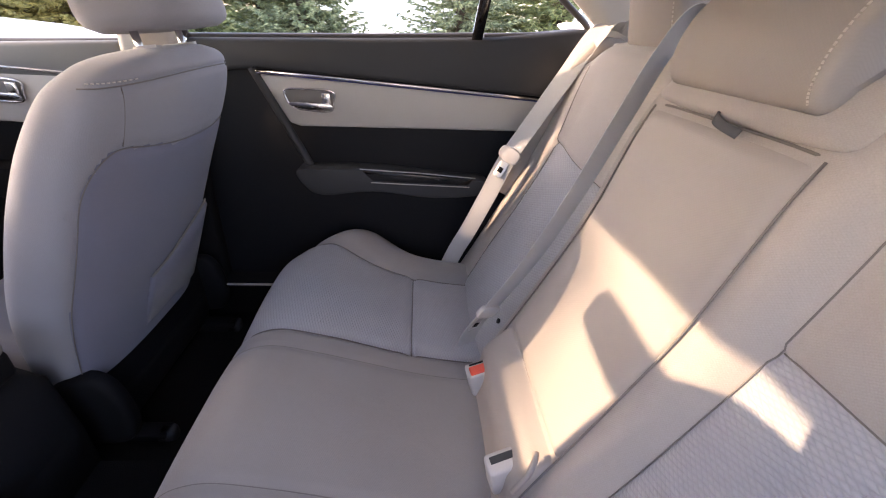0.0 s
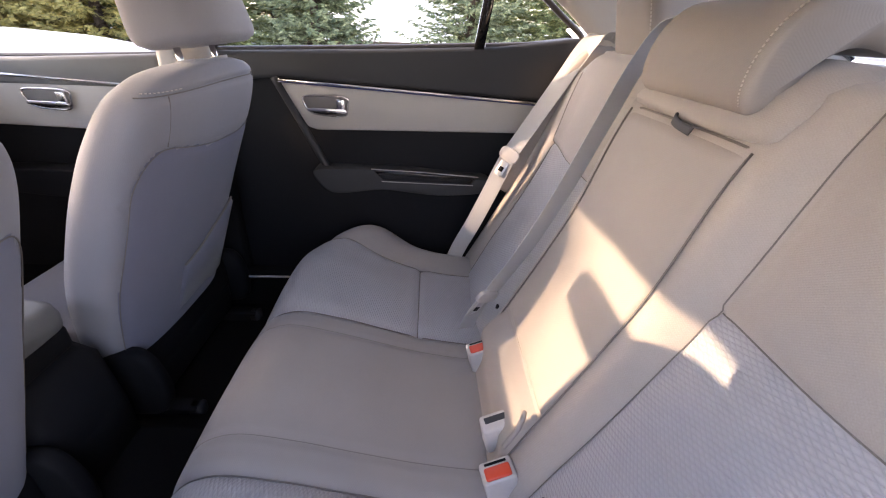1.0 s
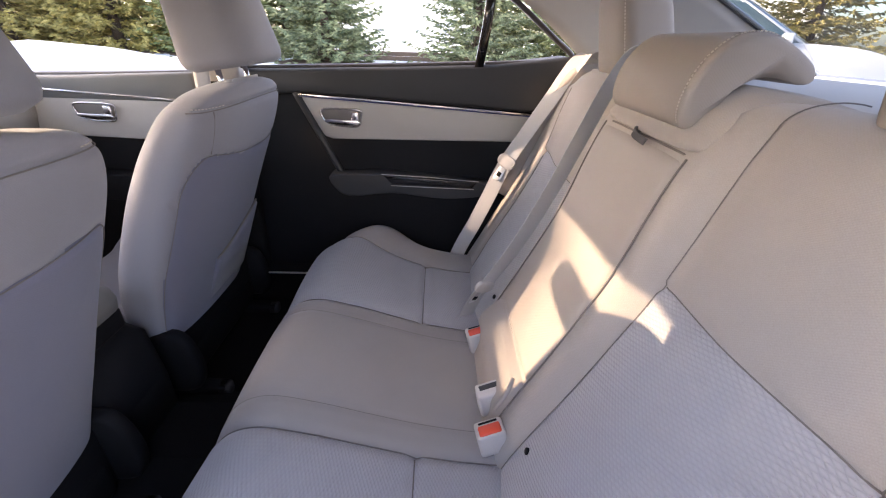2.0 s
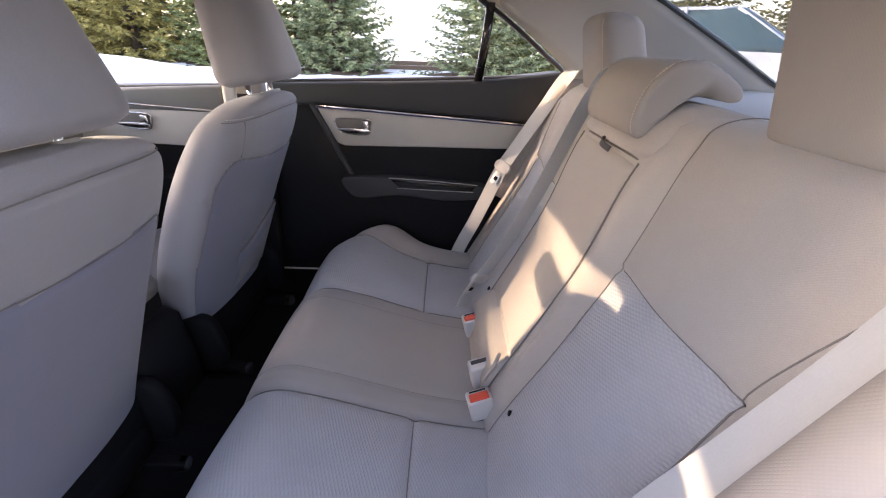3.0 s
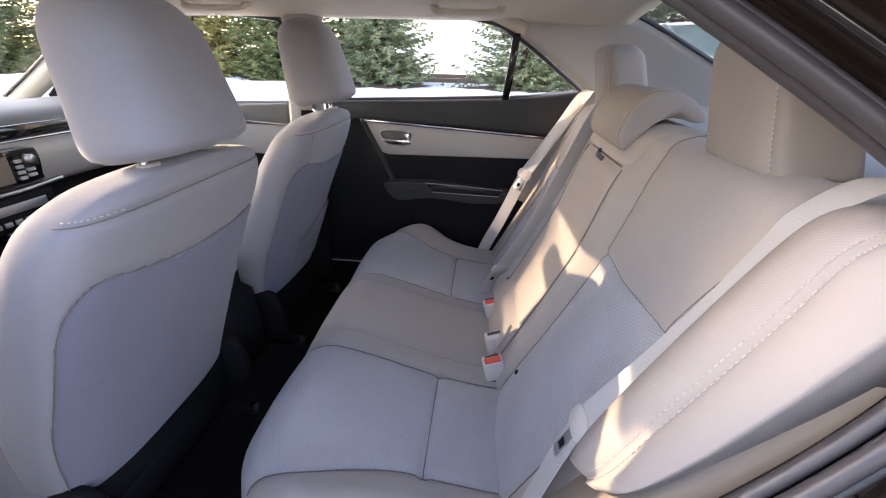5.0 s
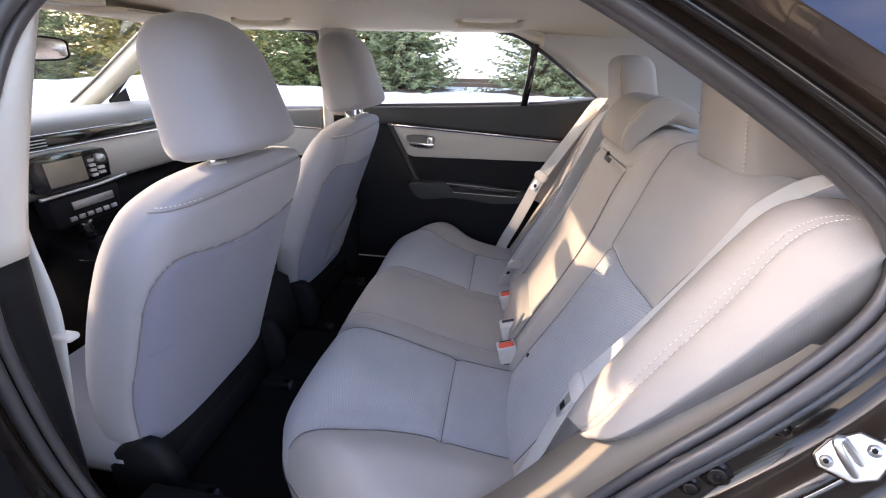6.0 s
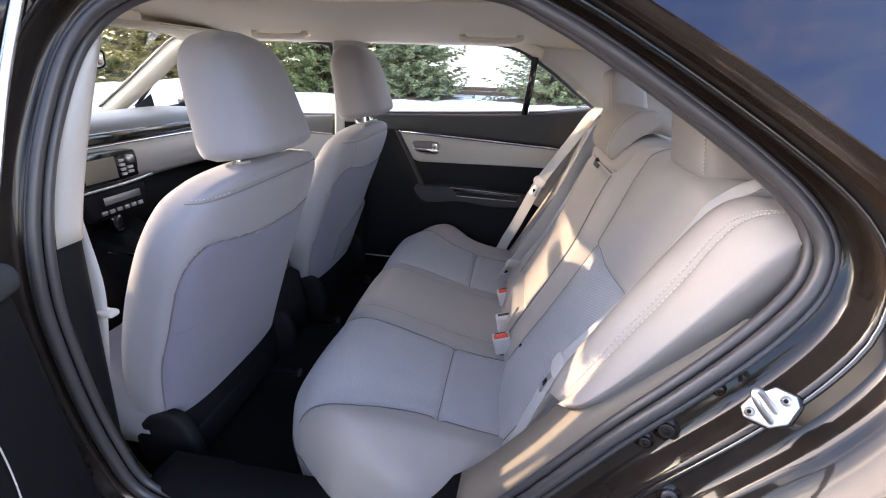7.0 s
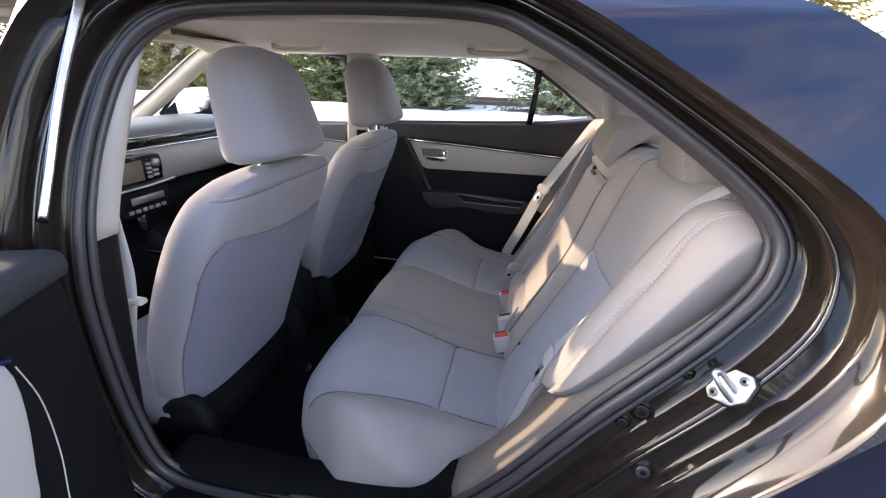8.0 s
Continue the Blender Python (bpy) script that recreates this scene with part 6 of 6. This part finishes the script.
# the same trees again, turned, along the yard and behind the first row
MORE = [(4.9, 15.6, 2, 40), (8.4, 15.2, 4, 100), (-15.2, 11.4, 2, 200), (-16.2, 8.2, 0, 75), (-17.0, 5.0, 3, 140), (-17.2, 1.6, 2, 300), (-17.0, -2.0, 0, 10),
        (-14.5, 18.2, 0, 120), (-11.6, 18.0, 2, 250), (-9.0, 18.6, 1, 30), (-6.2, 18.3, 2, 170), (-4.9, 19.5, 0, 310), (2.6, 18.6, 2, 80), (5.2, 19.0, 1, 220), (7.6, 19.2, 0, 15),
        (-17.6, 13.6, 1, 95), (-19.0, 10.4, 2, 15), (-15.8, 15.8, 0, 210), (-19.6, 7.2, 4, 45), (-13.2, 16.3, 3, 330),
        (-10.0, -17.4, 2, 70), (-5.8, -18.4, 0, 130), (-1.4, -17.2, 1, 190), (3.0, -18.6, 2, 250), (7.3, -17.3, 0, 310),
        (11.5, 13.5, 3, 60), (13.2, 9.8, 4, 160), (14.0, 6.2, 3, 260), (14.5, 2.6, 0, 90)]
for x, y, k, turn in MORE:
    copy_thing(made[k], pose(x, y, ground_height(x, y), 0, 0, turn))
# bare earth with needle litter under the trees
for n, (x, y, h, r, m, dens) in enumerate(SPRUCES):
    rnd = random.Random(50 + n)
    ringp = []
    for i in range(30):
        a = math.tau * i / 30
        q = r * rnd.uniform(0.8, 1.12)
        ringp.append((x + q * math.cos(a), y - 0.15 + 0.8 * q * math.sin(a)))
    v = [(x, y, ground_height(x, y) + 0.05)] + [(x + (a - x) * 0.6, y + (b - y) * 0.6, ground_height(x + (a - x) * 0.6, y + (b - y) * 0.6) + 0.04) for a, b in ringp] + [(a, b, ground_height(a, b) - 0.02) for a, b in ringp]
    f = [(0, 1 + i, 1 + (i + 1) % 30) for i in range(30)] + [(1 + i, 31 + i, 31 + (i + 1) % 30, 1 + (i + 1) % 30) for i in range(30)]
    tagged(part("bare_earth", (v, f), EARTH), "brown needle litter where snow has melted under a spruce", "earth", kind="stuff")

# low timber edging and the pale house beyond the gap
TIMBER = material("weathered brown timber", (0.16, 0.11, 0.08), 0.85, var=0.3, scale=3, fine=0.2, fine_scale=40, bump=0.5, bump_scale=30, dist=0.01)
SIDING = material("white painted siding", (0.72, 0.72, 0.70), 0.7, var=0.06, scale=1, bump=0.1, bump_scale=20)
ROOFING = material("grey roof shingles", (0.10, 0.10, 0.105), 0.9, var=0.2, scale=3, bump=0.4, bump_scale=20, dist=0.02)
WINDOWDARK = material("house window glass", (0.50, 0.54, 0.58), 0.15, var=0.2, bump=0)
edging = thing("timber_edging", "low weathered brown timber edging across the snow", "edging")
for k in range(2):
    part("sleeper", block(-5.2, 3.4, 17.3, 17.5, 0.32 + 0.17 * k, 0.48 + 0.17 * k, 0.015), TIMBER, edging)
house = thing("house", "pale house with a snowy roof beyond the trees", "house", (-2.5, 46.0, 0.3))
part("wall", block(-8, 8, 0, 7, 0, 5.2, 0.02), SIDING, house)
part("roof", prism([(-0.6, 5.2), (3.5, 7.6), (7.6, 5.2)], -8.5, 8.5, 0.02, "yz"), SNOW, house, "snow covered roof")
for k in range(5):
    for fl in range(2):
        wx = -6.2 + 3.1 * k
        wnd = part("window", block(wx - 0.55, wx + 0.55, -0.06, 0.02, 1.0 + 2.4 * fl, 2.3 + 2.4 * fl, 0.01), SIDING, house)
        part("pane", block(wx - 0.47, wx + 0.47, -0.075, -0.055, 1.08 + 2.4 * fl, 2.22 + 2.4 * fl, 0.004), WINDOWDARK, wnd)
for k in range(18):
    part("clapboard", block(-8.02, 8.02, -0.03, 0.0, 0.15 + 0.28 * k, 0.41 + 0.28 * k, 0.004), SIDING, house)

# white estate car parked behind
WHITE = material("white car paint", (0.70, 0.71, 0.72), 0.25, var=0.03, scale=2, bump=0, coat=0.8)
TEAL = material("tinted car glass", (0.07, 0.13, 0.145), 0.05, var=0.1, scale=2, bump=0, spec=0.8)
TYRE = material("black tyre rubber", (0.02, 0.02, 0.02), 0.8, var=0.2, bump=0.2)
parked = thing("parked_car", "white parked car with tinted glass standing on the snow", "car", (4.6, 6.6, ground_height(4.6, 6.6)))
parked.rotation_euler = (0, 0, radians(-38))
# built nose along +x
PROFILE = [(-2.1, 0.45), (-2.15, 0.9), (-2.05, 1.10), (1.0, 1.10), (1.9, 0.98), (2.2, 0.80), (2.25, 0.45), (1.9, 0.30), (-1.9, 0.30)]
prof = spline([(x, 0, z) for x, z in PROFILE], 48, True)
part("body", loft([[(p[0] * (1 - 0.04 * abs(q) ** 4), q * 0.90, p[2]) for p in prof] for q in np.linspace(-1, 1, 13)]), WHITE, parked)
cab = lambda z: (curve1([(1.08, -2.0), (1.70, -1.75)])(z), curve1([(1.08, 1.05), (1.70, 0.10)])(z), curve1([(1.08, 0.86), (1.70, 0.66)])(z))
part("cabin_glass", loft([[(cab(z)[0], -cab(z)[2], z), (cab(z)[1] - 0.1, -cab(z)[2], z), (cab(z)[1], -cab(z)[2] * 0.8, z), (cab(z)[1] + 0.05, 0, z), (cab(z)[1], cab(z)[2] * 0.8, z), (cab(z)[1] - 0.1, cab(z)[2], z), (cab(z)[0], cab(z)[2], z)] for z in (1.08, 1.3, 1.5, 1.68)]), TEAL, parked, "dark teal tinted glass")
part("roof", loft([super_ring(-0.83, 0, z, 0.98 * k, 0.70 * k, 5, 40) for z, k in ((1.655, 0.99), (1.675, 1.0), (1.70, 0.96), (1.715, 0.8))]), WHITE, parked)
for q in (-1, 1):
    part("windscreen_pillar", tube([(0.98, q * 0.80, 1.07), (0.02, q * 0.64, 1.67)], 0.035, 8), WHITE, parked)
    part("rear_pillar", tube([(-1.95, q * 0.82, 1.07), (-1.7, q * 0.66, 1.67)], 0.05, 8), WHITE, parked)
    part("door_pillar", tube([(-0.6, q * 0.86, 1.07), (-0.65, q * 0.68, 1.67)], 0.03, 8), WHITE, parked)
    part("wing_mirror", block(0.72, 0.86, q * 0.95 - 0.07, q * 0.95 + 0.07, 1.08, 1.22, 0.03), WHITE, parked)
    part("headlight", block(2.0, 2.14, q * 0.68 - 0.16, q * 0.68 + 0.16, 0.74, 0.86, 0.03), CHROME, parked)
    for wx in (-1.35, 1.40):
        wheel = part("wheel", tube([(wx, q * 0.70, 0.33), (wx, q * 0.92, 0.33)], 0.33, 28), TYRE, parked)
        part("rim", tube([(wx, q * 0.90, 0.33), (wx, q * 0.925, 0.33)], 0.21, 24), STEEL, wheel)
